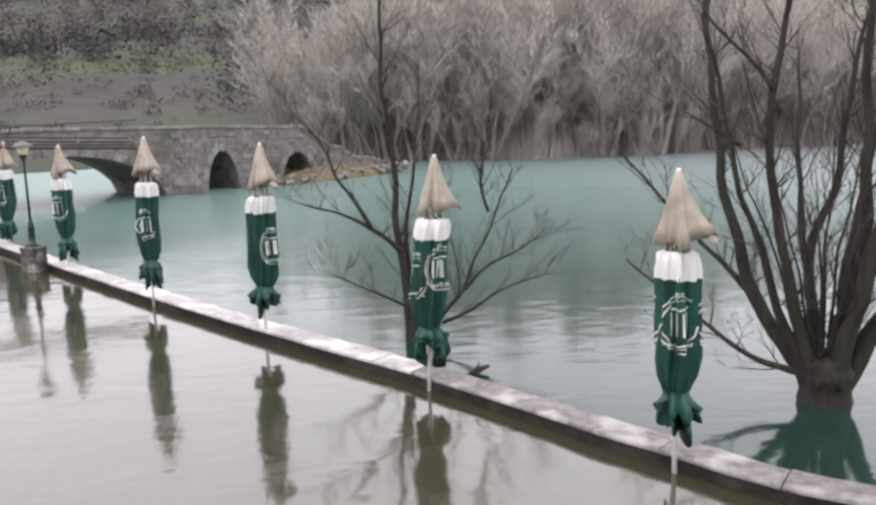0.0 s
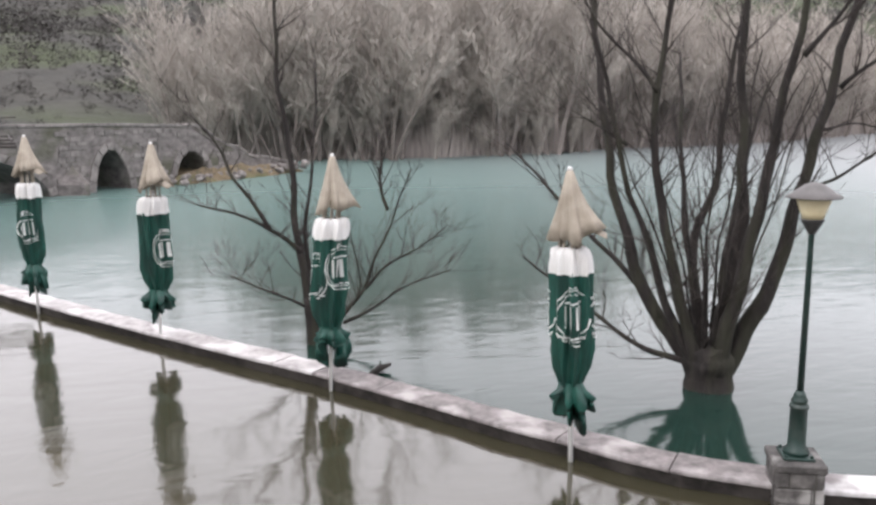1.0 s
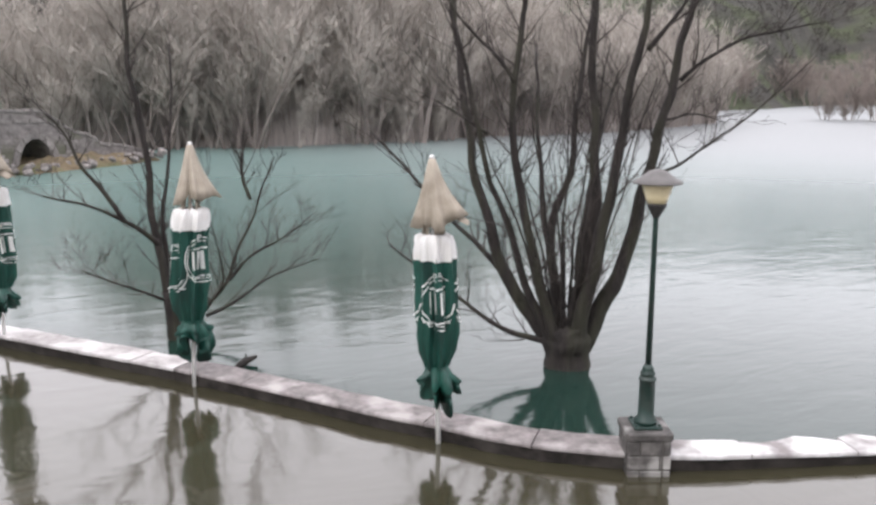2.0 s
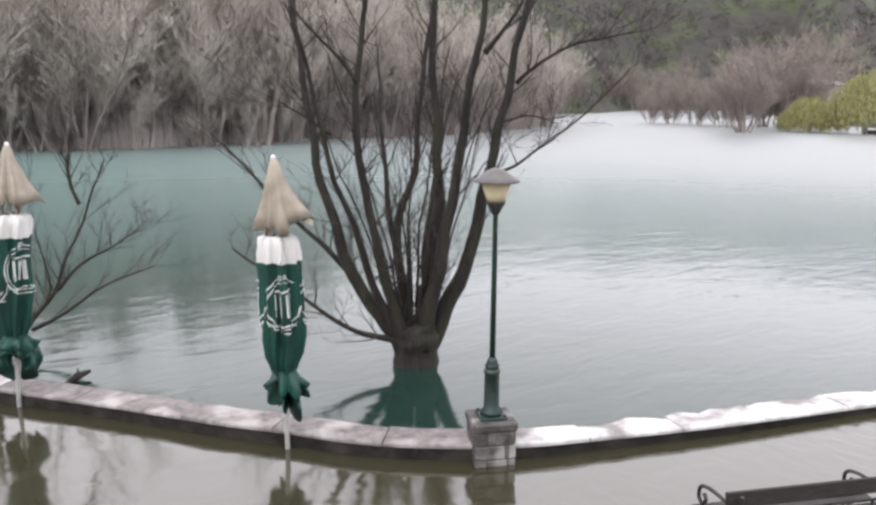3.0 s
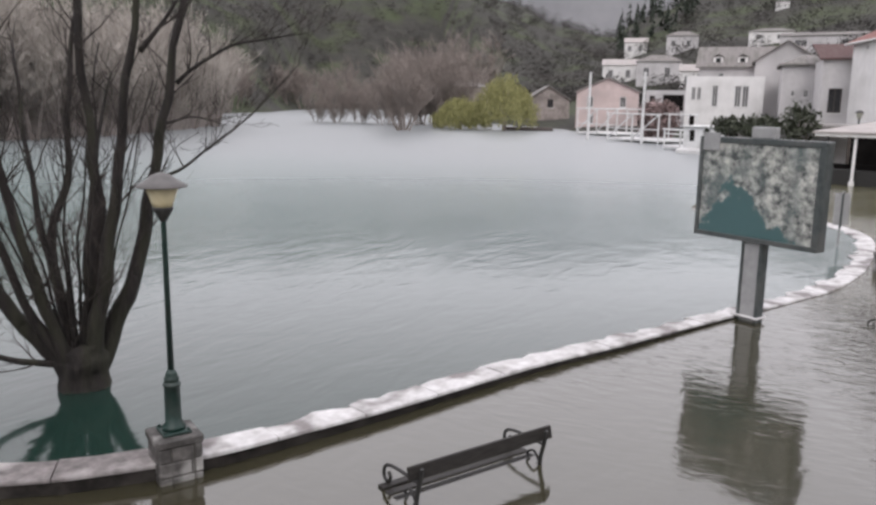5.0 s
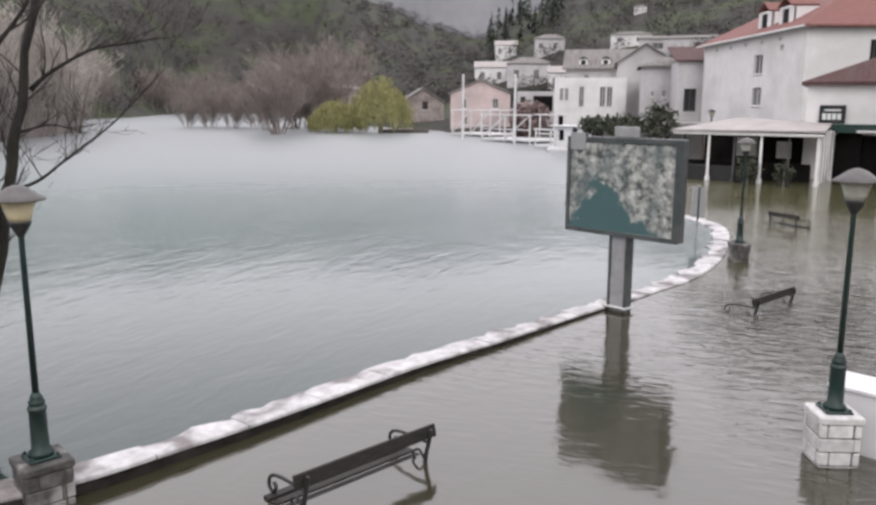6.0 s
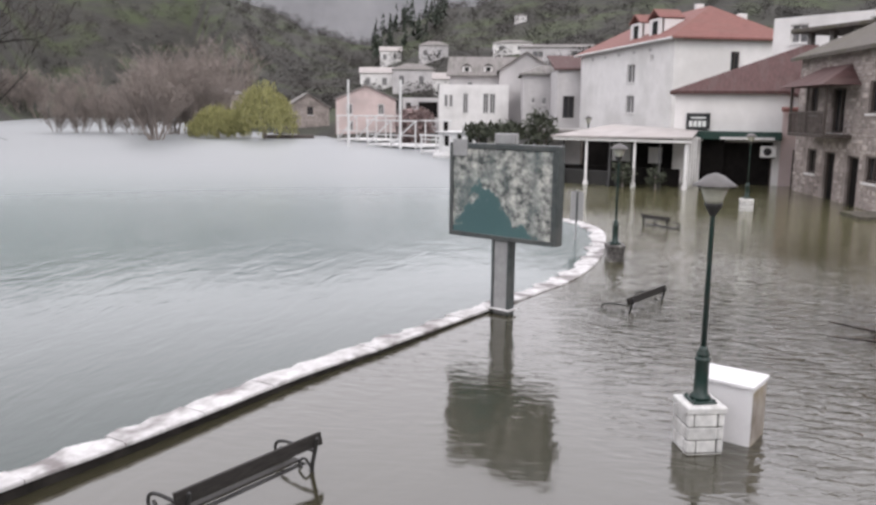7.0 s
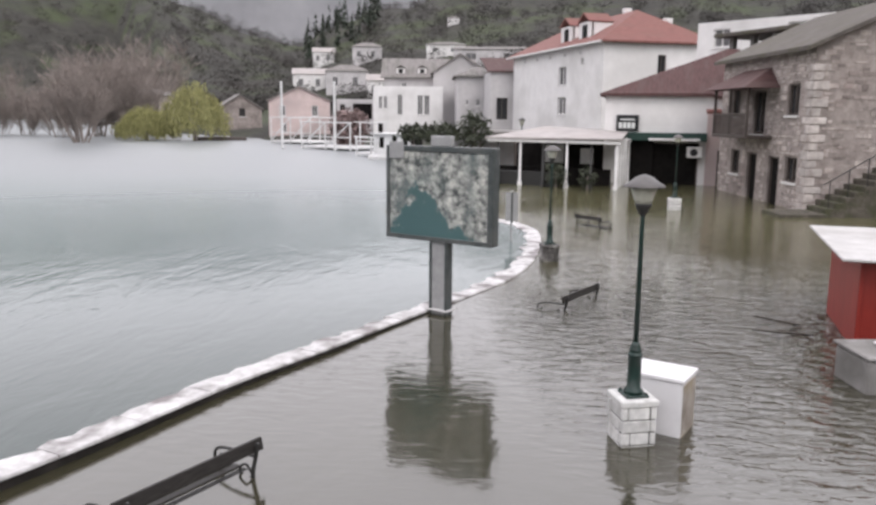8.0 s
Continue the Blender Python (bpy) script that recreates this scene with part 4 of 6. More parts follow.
# grassy rubble bank heaped against the last arch
bank = thing("rubble_bank", pose(-4.36, 33.75, 0, 0, 0, math.degrees(math.atan2(0.66, 0.75))), "brown grassy rubble bank at the foot of the bridge", "bank")
bm = bmesh.new()
rows = []
for i in range(34):
    s = 2.6 + 0.3 * i
    row = []
    for j in range(11):
        y = -1.3 + 0.26 * j
        hump = math.sin(math.pi * min(1, i / 33)) ** 0.6 * min(1.0, (j + 0.2) / 5)
        row.append(bm.verts.new((s, y, -0.25 + 0.85 * hump + 0.22 * noise.noise(Vector((s * 2.1, y * 2.1, 0.4))))))
    rows.append(row)
for a, b in zip(rows, rows[1:]):
    for j in range(10):
        bm.faces.new((a[j], b[j], b[j + 1], a[j + 1]))
part("mound", bm, mat("brown_bank_grass", (0.1, 0.075, 0.045), (0.2, 0.16, 0.1), 3, 0.95, 0.8, c3=(0.08, 0.1, 0.04), scale3=0.8, amount3=0.7, bdist=0.05), bank, "", True)
bm = bmesh.new()
stones = random.Random(77)
for _ in range(60):
    c = Vector((stones.uniform(2.9, 11.5), stones.uniform(-1.1, -0.1), stones.uniform(0.1, 0.45)))
    q = stones.uniform(0.07, 0.2)
    box(bm, -q, q, -q * 0.8, q * 0.8, -q * 0.6, q * 0.6, Matrix.Translation(c) @ pose(0, 0, 0, stones.uniform(-30, 30), stones.uniform(-30, 30), stones.uniform(0, 180)), q * 0.25)
tagged(part("rubble", bm, M_VOUS, bank, "loose grey stones"), "", "", "", "stuff")

# iron pergola rails by the bridge end, seen over the parasols
M_RUST = mat("rusted_rail", (0.025, 0.021, 0.02), (0.07, 0.056, 0.05), 12, 0.7, 0.2)
pergola = thing("pergola", pose(-8.0, 20.25, 0, 0, 0, 12.8), "rusty iron pergola frame above the terrace by the bridge", "pergola")
for k, (z, r) in enumerate(((2.38, 0.045), (2.44, 0.03), (2.5, 0.03), (2.58, 0.025))):
    part("rail", tube(bmesh.new(), [(-4, 0.5 * k, z + 0.04), (0, 0.5 * k, z + 0.02), (3.5, 0.5 * k, z - 0.1)], [r] * 3, 6), M_RUST, pergola)
for x in (-3, -1.2, 0.6, 2.2, 3.4):
    part("cross_bar", tube(bmesh.new(), [(x, -0.1, 2.42), (x, 1.7, 2.52)], [0.022] * 2, 6), M_RUST, pergola)
for x in (-3.5, -1.6):
    part("post", tube(bmesh.new(), [(x, 0.2, -0.6), (x, 0.2, 2.45)], [0.04] * 2, 8), M_RUST, pergola)
part("stay", tube(bmesh.new(), [(-1.2, 0.6, 2.5), (0.9, 1.0, 2.86), (3.6, 1.4, 2.95)], [0.018] * 3, 6), M_RUST, pergola)
part("stay", tube(bmesh.new(), [(0.6, 1.0, 2.5), (0.75, 1.0, 2.86)], [0.016] * 2, 6), M_RUST, pergola)

# ---- bare woods on the far bank ----
def bare_mesh(seed, height, stems, spread, kids, thick):
    """Trunks and twigs of one winter tree; the last twigs are slim blades."""
    rnd = random.Random(seed)
    tv, tf, wv, wf = [], [], [], []

    def rod(vs, fs, a, b, ra, rb):
        d = (b - a).normalized()
        s = d.cross(Vector((0.3, 0.8, 0.5))).normalized()
        q = d.cross(s)
        i = len(vs)
        for p, r in ((a, ra), (b, rb)):
            for k in range(3):
                c, e = math.cos(2.094 * k), math.sin(2.094 * k)
                vs.append(p + r * (c * s + e * q))
        for k in range(3):
            j = (k + 1) % 3
            fs.append((i + k, i + j, i + 3 + j, i + 3 + k))

    def blade(a, b, r):
        s = (b - a).cross(Vector((rnd.uniform(-1, 1), rnd.uniform(-1, 1), rnd.uniform(-1, 1)))).normalized() * r
        i = len(wv)
        wv.extend((a - s, a + s, b + s * 0.4, b - s * 0.4))
        wf.append((i, i + 1, i + 2, i + 3))

    def grow(p, d, length, r, level):
        n = (3, 3, 2, 1)[level]
        for i in range(n):
            d = (d + Vector((rnd.uniform(-1, 1), rnd.uniform(-1, 1), rnd.uniform(-0.1, 0.7))) * (0.16 if level < 2 else 0.3)).normalized()
            q = p + d * length / n
            r2 = r * (0.78 if level < 2 else 0.65)
            if level == 3:
                blade(p, q, thick)
            else:
                rod(*((tv, tf) if level < 2 else (wv, wf)), p, q, r, r2)
            if level < 3:
                for _ in range(kids[level]):
                    s = (d * 0.9 + Vector((rnd.uniform(-1, 1), rnd.uniform(-1, 1), rnd.uniform(-0.25, 0.75))) * (0.75, 0.9, 1.0)[level]).normalized()
                    b = p.lerp(q, rnd.uniform(0.2, 1))
                    if level == 0 and b.z < height * 0.16:
                        continue
                    grow(b, s, length * rnd.uniform(0.32, 0.55), max(0.012, r2 * 0.5), level + 1)
            p, r = q, r2

    for _ in range(stems):
        a = rnd.uniform(0, 6.28)
        d = Vector((math.cos(a) * spread, math.sin(a) * spread, 1)).normalized()
        grow(Vector((0.25 * math.cos(a), 0.25 * math.sin(a), -0.8)), d, height * rnd.uniform(0.62, 0.85), 0.02 * height * rnd.uniform(0.5, 0.8), 0)
    return tv, tf, wv, wf


def soup(name, v, f, material):
    me = bpy.data.meshes.new(name)
    me.from_pydata([tuple(p) for p in v], [], f)
    me.materials.append(material)
    return me


KINDS = []
for k, (h, stems, spread) in enumerate(((11, 3, 0.25), (10, 4, 0.35), (12.5, 3, 0.2), (9, 5, 0.45))):
    tv, tf, wv, wf = bare_mesh(50 + k, h, stems, spread, (4, 4, 4), 0.019)
    tb, fb, vb, eb = bare_mesh(70 + k, h, stems, spread, (3, 3, 4), 0.03)
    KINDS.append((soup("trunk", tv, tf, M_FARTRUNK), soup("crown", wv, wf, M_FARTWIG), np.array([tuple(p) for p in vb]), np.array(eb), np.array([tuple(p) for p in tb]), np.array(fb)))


def bare_tree(k, m, label, group="bare trees of the far bank", twig=None):
    root = thing("bare_tree", m, label, "tree", group)
    for nm, me in (("trunk", KINDS[k][0]), ("crown", KINDS[k][1])):
        ob = new(nm, me)
        ob.parent = root
        if twig:
            ob.material_slots[0].link = "OBJECT"
            ob.material_slots[0].material = twig
    return root


def polar(az, r, z=0.0):
    return EYE_XY.x + r * math.sin(radians(az)), EYE_XY.y + r * math.cos(radians(az)), z


BANK = [(-6, 56), (5, 50), (17, 49), (24, 53), (33, 62), (39, 69), (43, 80), (45.5, 92)]
rnd = random.Random(9)
for i in range(62):
    az = -1 + 46.5 * i / 61 + rnd.uniform(-0.4, 0.4)
    r = knots(az, BANK) + rnd.uniform(-0.5, 5)
    s = rnd.uniform(0.75, 1.1) * (0.72 if az < 5 else 1.0)
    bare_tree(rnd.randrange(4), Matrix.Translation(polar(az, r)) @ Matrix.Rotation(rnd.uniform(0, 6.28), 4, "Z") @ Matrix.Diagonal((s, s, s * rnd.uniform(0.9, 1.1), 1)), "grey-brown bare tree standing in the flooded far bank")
bare_tree(3, Matrix.Translation((72.5, 44.8, 0)) @ Matrix.Diagonal((1.0, 1.0, 0.78, 1)), "wide bare tree standing alone in the lake", "lone trees", M_HEADTWIG)
bare_tree(1, Matrix.Translation((73.5, 45.6, 0)) @ Matrix.Diagonal((0.9, 0.9, 0.75, 1)), "bare tree close beside the lone lake tree", "lone trees", M_HEADTWIG)

for k, x, y, size in ((1, 86.5, 56.4, 0.80), (0, 91.1, 56.6, 1.00), (2, 90.4, 54.0, 0.88), (1, 94.5, 54.8, 1.00), (0, 92.1, 51.0, 0.72), (1, 91.2, 63.7, 0.62), (0, 90.9, 67.7, 0.60), (1, 90.9, 71.0, 0.55)):
    for turn in (0.4, 2.6):
        bare_tree(k, Matrix.Translation((x + turn, y - turn, -1.7 * size)) @ Matrix.Rotation(turn, 4, "Z") @ Matrix.Diagonal((size * 1.1, size * 1.1, size, 1)), "rounded brown bare tree at the head of the lake", "bare trees at the lake head", M_HEADTWIG)


def woods(name, places, label, material, with_trunks=True):
    """Many joined winter trees: places of kind, x, y, z, turn, size."""
    vs, fs, ms, off = [], [], [], 0
    for k, x, y, z, a, s in places:
        for base, face in ((KINDS[k][2], KINDS[k][3]), (KINDS[k][4], KINDS[k][5]))[:2 if with_trunks else 1]:
            c, e = math.cos(a) * s, math.sin(a) * s
            p = np.stack([base[:, 0] * c - base[:, 1] * e + x, base[:, 0] * e + base[:, 1] * c + y, base[:, 2] * s + z], 1)
            vs.append(p)
            fs.append(face + off)
            off += len(p)
    v, f = np.concatenate(vs), np.concatenate(fs)
    me = bpy.data.meshes.new(name)
    me.vertices.add(len(v))
    me.vertices.foreach_set("co", v.ravel())
    me.loops.add(4 * len(f))
    me.loops.foreach_set("vertex_index", f.ravel())
    me.polygons.add(len(f))
    me.polygons.foreach_set("loop_start", np.arange(len(f)) * 4)
    me.update(calc_edges=True)
    me.materials.append(material)
    return tagged(new(name, me), label, "woods", "", "stuff")


places = []
for i in range(98):
    az = rnd.uniform(0, 46)
    places.append((rnd.randrange(4), *polar(az, knots(az, BANK) + rnd.uniform(5, 32), rnd.uniform(0, 1.5)), rnd.uniform(0, 6.28), rnd.uniform(0.8, 1.2) * (0.7 if az < 5 else 1)))
for i in range(90):
    az = rnd.uniform(2, 46)
    places.append((3 if i % 2 else 1, *polar(az, knots(az, BANK) + rnd.uniform(-0.5, 7), 0.15), rnd.uniform(0, 6.28), rnd.uniform(0.22, 0.42)))
# thin pale blades along the flooded bank, added to lighten its dark band
blade_v, blade_f = [], []
for i in range(26000):
    az = rnd.uniform(0.5, 46)
    x, y, _z = polar(az, knots(az, BANK) + 1.5 + 9 * rnd.random())
    h, lean, wide = rnd.uniform(0.8, 2.9), rnd.uniform(-0.3, 0.3), rnd.uniform(0.012, 0.03)
    c, e = wide * math.cos(radians(az)), -wide * math.sin(radians(az))
    n = len(blade_v)
    blade_v += [(x - c, y - e, -0.3), (x + c, y + e, -0.3), (x + lean, y + rnd.uniform(-0.3, 0.3), h)]
    blade_f.append((n, n + 1, n + 2))
tagged(new("bank_reeds", soup("bank_reeds", blade_v, blade_f, mat("pale_blade", (0.4, 0.355, 0.33), (0.54, 0.49, 0.455), 0.3, 0.9, 0.0, island=0.2))), "thin pale blades added along the flooded bank to lighten it", "reeds", "", "stuff")
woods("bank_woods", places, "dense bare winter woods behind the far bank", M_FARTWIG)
places = []
for i in range(46):
    az = rnd.uniform(46.5, 64)
    places.append((rnd.randrange(4), *polar(az, knots(az, [(46, 170), (50, 250), (56, 280), (60, 200), (64, 118)]) + rnd.uniform(-8, 25), 0), rnd.uniform(0, 6.28), rnd.uniform(0.9, 1.35)))
woods("lake_head_woods", places, "bare winter trees at the head of the lake", M_HEADTWIG)

# ---- scrub and conifers on the hills ----
def ground_z(bvh, x, y):
    hit = bvh.ray_cast(Vector((x, y, 900)), Vector((0, 0, -1)))
    return hit[0].z if hit[0] else 0.0


g_me = bpy.data.objects["ground"].data
BVH = mathutils.bvhtree.BVHTree.FromPolygons([v.co.copy() for v in g_me.vertices], [tuple(p.vertices) for p in g_me.polygons])


def clumps(name, spots, material, label, leaves, category="scrub", spray=0.055):
    """Bushes as clouds of small ragged leaf sprays; spots of x, y, z, width, height."""
    r = np.random.default_rng(5)
    vs = []
    for x, y, z, w, h in spots:
        n = leaves
        d = r.normal(size=(n, 3))
        d /= np.linalg.norm(d, axis=1)[:, None]
        rad = r.uniform(0.45, 1.0, (n, 1))
        c = d * rad * (w / 2, w / 2, h / 2) + (x, y, z + h * 0.45)
        size = w * spray
        tri = r.normal(size=(n, 3, 3)) * size * (1, 1, 0.8) + c[:, None]
        vs.append(tri.reshape(-1, 3))
    v = np.concatenate(vs)
    me = bpy.data.meshes.new(name)
    me.vertices.add(len(v))
    me.vertices.foreach_set("co", v.ravel())
    me.loops.add(len(v))
    me.loops.foreach_set("vertex_index", np.arange(len(v)))
    me.polygons.add(len(v) // 3)
    me.polygons.foreach_set("loop_start", np.arange(len(v) // 3) * 3)
    me.update(calc_edges=True)
    me.materials.append(material)
    return tagged(new(name, me), label, category, "", "stuff")


spots, conif = [], []
while len(spots) < 6200:
    az = rnd.uniform(-24, 115)
    r = 80 + 380 * rnd.random() ** 0.8
    x, y, _ = polar(az, r)
    z = ground_z(BVH, x, y)
    if z < 1.0:
        continue
    if az < 2 and r < 150 and noise.noise(Vector((x * 0.03, y * 0.03, 0))) < 0.3 - 0.9 * max(0.0, (r - 85) / 50) and rnd.random() < 0.45:
        continue
    if az > 66 and r < 135:
        continue
    w = rnd.uniform(2.2, 6.5) * (0.7 if az < 2 and r < 130 else 1.0)
    spots.append((x, y, z - 0.3, w, w * rnd.uniform(0.7, 1.2)))
# low bushes and tussocks dotted over the grassy slope by the bridge
for _ in range(200):
    x, y, _z = polar(rnd.uniform(-24, 3), rnd.uniform(56, 112))
    z = ground_z(BVH, x, y)
    if z > 0.8 and noise.noise(Vector((x * 0.06, y * 0.06, 5))) > -0.12:
        w = rnd.uniform(0.7, 2.3)
        spots.append((x, y, z - 0.15, w, w * rnd.uniform(0.5, 0.9)))
clumps("hill_scrub", spots, M_SCRUB, "dark winter scrub covering the hillsides", 100, spray=0.041)
for i in range(60):
    az = rnd.uniform(73.2, 78.5)
    r = rnd.uniform(330, 430)
    x, y, _ = polar(az, r)
    conif.append((x, y, ground_z(BVH, x, y), rnd.uniform(7, 13)))
vs = []
for x, y, z, h in conif:
    for k in range(26):
        f = rnd.random() ** 0.8
        a = rnd.uniform(0, 6.28)
        w = (1 - f) * h * 0.2 + 0.3
        p = Vector((x, y, z + f * h))
        vs += [p + Vector((0, 0, h * 0.08)), p + Vector((math.cos(a - 0.5) * w, math.sin(a - 0.5) * w, -h * 0.05)), p + Vector((math.cos(a + 0.5) * w, math.sin(a + 0.5) * w, -h * 0.05))]
me = bpy.data.meshes.new("hill_conifers")
me.from_pydata([tuple(v) for v in vs], [], [(i, i + 1, i + 2) for i in range(0, len(vs), 3)])
me.materials.append(M_CONIF)
tagged(new("hill_conifers", me), "dark pointed conifers along the hill crest", "conifers", "", "stuff")

# far mountain behind the valley, its mist put into a flat pale grey
bm = bmesh.new()
ring = []
for i in range(81):
    az = -40 + 160 * i / 80
    e = 10.5 + 2.5 * noise.fractal(Vector((az * 0.05, 0.3, 0)), 1, 2, 5)
    ring.append((bm.verts.new(polar(az, 2300, -20)), bm.verts.new(polar(az, 2450, math.tan(radians(e)) * 2450))))
for a, b in zip(ring, ring[1:]):
    bm.faces.new((a[0], b[0], b[1], a[1]))
M_MOUNT = mat("misted_slope", (0.2, 0.2, 0.21), (0.28, 0.28, 0.29), 0.004, 1.0, 0.0)
tagged(part("backdrop_mountain", bm, M_MOUNT, None, "mist-grey mountain far behind the valley"), "", "mountain", "", "structure")


# ---- green willow on its islet ----
def green_willow(x, y, w, h, seed, label):
    r = random.Random(seed)
    root = thing("green_willow", pose(x, y, 0), label, "tree", "budding willows")
    bm = bmesh.new()
    for k in range(4):
        a = r.uniform(0, 6.28)
        tube(bm, spline([(0, 0, -0.5), (0.3 * math.cos(a), 0.3 * math.sin(a), h * 0.3), (w * 0.2 * math.cos(a), w * 0.2 * math.sin(a), h * 0.7)], 4), [0.28 - 0.025 * i for i in range(9)], 6)
    part("trunk", bm, M_FARTRUNK, root)
    bm = bmesh.new()
    for k in range(1700):
        a, f = r.uniform(0, 6.28), r.random() ** 0.55
        lump = 1 + 0.14 * math.sin(3 * a + seed) + 0.1 * math.sin(7 * a)
        px, py = f * w / 2 * lump * math.cos(a), f * w / 2 * lump * math.sin(a)
        top = h * math.sqrt(max(0.02, 1 - 0.8 * f * f)) * (0.93 + 0.07 * math.sin(5 * a + 3 * f))
        low = h * (0.4 - 0.3 * f)
        z = low + (top - low) * r.random() ** 0.6
        ln = r.uniform(0.3, 0.9)
        b = r.uniform(0, 6.28)
        for s in range(4):
            c = Vector((px + r.gauss(0, 0.22), py + r.gauss(0, 0.22), z - s * ln * 0.25))
            e = Vector((math.cos(b + s), math.sin(b + s), 0.2)) * 0.07
            bm.faces.new([bm.verts.new(c + e), bm.verts.new(c - e), bm.verts.new(c + Vector((0, 0, -ln * 0.5)) + e * 0.2)])
    part("crown", bm, M_WILLOW, root, "yellow-green hanging twigs")
    return root


green_willow(81.1, 37.0, 6.8, 6.5, 3, "yellow-green budding willow on a low islet in the lake")
green_willow(81.6, 42.8, 6.2, 3.9, 4, "smaller yellow-green willow beside the big one")

# ---- the town: houses along the waterfront ----
M_PLASTER = mat("white_plaster", (0.74, 0.725, 0.715), (0.83, 0.815, 0.805), 1.2, 0.85, 0.1, c3=(0.55, 0.54, 0.52), scale3=0.25, amount3=0.5)
M_PLASTERG = mat("grey_plaster", (0.5, 0.485, 0.485), (0.62, 0.6, 0.6), 1.2, 0.9, 0.1, c3=(0.34, 0.33, 0.33), scale3=0.3, amount3=0.5)
M_PINK = mat("faded_pink_plaster", (0.56, 0.45, 0.43), (0.68, 0.56, 0.54), 1.2, 0.9, 0.1, c3=(0.38, 0.32, 0.31), scale3=0.3, amount3=0.6)
M_OCHRE = mat("ochre_plaster", (0.42, 0.37, 0.31), (0.52, 0.46, 0.39), 1.5, 0.9, 0.1, c3=(0.35, 0.31, 0.24), scale3=0.4, amount3=0.5)
M_RUBBLE = mat("rubble_wall", (0.25, 0.215, 0.198), (0.41, 0.36, 0.335), 3.0, 0.9, 0.6, c3=(0.16, 0.14, 0.13), scale3=0.7, amount3=0.6, bdist=0.03)
M_STONE = mat("house_stone", (0.27, 0.232, 0.214), (0.52, 0.465, 0.435), 3.5, 0.88, 0.5, island=0.34, bdist=0.02, c3=(0.24, 0.195, 0.18), scale3=0.6, amount3=0.7)
M_QUOIN = mat("pale_corner_stone", (0.4, 0.36, 0.34), (0.62, 0.575, 0.545), 4, 0.88, 0.5, island=0.2, c3=(0.26, 0.22, 0.2), scale3=1.5, amount3=0.6)
M_MOSS = mat("mossy_stair_stone", (0.045, 0.04, 0.028), (0.13, 0.115, 0.095), 5, 0.9, 0.6, c3=(0.05, 0.055, 0.022), scale3=1.5, amount3=0.7, bdist=0.03)
M_TILE = mat("red_clay_tiles", (0.17, 0.07, 0.06), (0.26, 0.115, 0.1), 2.2, 0.8, 0.4, c3=(0.2, 0.1, 0.085), scale3=0.5, amount3=0.6, stretch=(6, 1, 1))
M_TILED = mat("dark_red_tiles", (0.06, 0.03, 0.029), (0.11, 0.054, 0.051), 2.2, 0.85, 0.4, c3=(0.1, 0.066, 0.06), scale3=0.5, amount3=0.6, stretch=(6, 1, 1))
M_TILEG = mat("grey_weathered_tiles", (0.16, 0.148, 0.142), (0.27, 0.25, 0.24), 2.2, 0.85, 0.4, c3=(0.12, 0.12, 0.1), scale3=0.4, amount3=0.6, stretch=(6, 1, 1))
M_TILEO = mat("old_brown_tiles", (0.075, 0.066, 0.058), (0.15, 0.134, 0.12), 2.2, 0.9, 0.5, c3=(0.09, 0.085, 0.055), scale3=0.5, amount3=0.7, stretch=(6, 1, 1))
M_GLASSD = mat("dark_window_pane", (0.02, 0.022, 0.024), (0.05, 0.052, 0.055), 1.0, 0.12, 0.0)
# grey base colour stands in for what these panes reflect
M_GLASSL = mat("sky_grey_window_pane", (0.1, 0.1, 0.105), (0.24, 0.235, 0.235), 2.5, 0.12, 0.0)
M_FRAMEW = mat("white_window_frame", (0.62, 0.61, 0.6), (0.74, 0.73, 0.72), 6, 0.6, 0.05)
M_SHUT = mat("brown_shutter", (0.05, 0.04, 0.035), (0.1, 0.08, 0.07), 6, 0.7, 0.1, stretch=(1, 1, 8))
# shade inside rooms and under roofs, put into a near-black colour
M_DARKIN = mat("interior_shade", (0.008, 0.007, 0.007), (0.018, 0.016, 0.015), 2, 0.9, 0.0, spec=0.1)
M_AWN = mat("green_fascia", (0.007, 0.03, 0.023), (0.014, 0.048, 0.037), 4, 0.5, 0.05)
M_ROOFW = mat("pale_canvas_roof", (0.33, 0.3, 0.29), (0.44, 0.41, 0.395), 1.5, 0.7, 0.1, c3=(0.42, 0.38, 0.36), scale3=0.5, amount3=0.5)
M_RED = mat("red_painted_panel", (0.2, 0.018, 0.012), (0.3, 0.032, 0.022), 2, 0.45, 0.05, c3=(0.2, 0.02, 0.015), scale3=1.2, amount3=0.5, stretch=(1, 1, 0.3))
M_CONC = mat("stained_concrete", (0.15, 0.143, 0.135), (0.32, 0.31, 0.3), 4, 0.85, 0.4, c3=(0.1, 0.095, 0.085), scale3=2.0, amount3=0.7)
M_ROOFK = mat("grimy_white_sheet", (0.42, 0.41, 0.4), (0.6, 0.59, 0.58), 3, 0.6, 0.2, c3=(0.3, 0.29, 0.27), scale3=0.8, amount3=0.5)
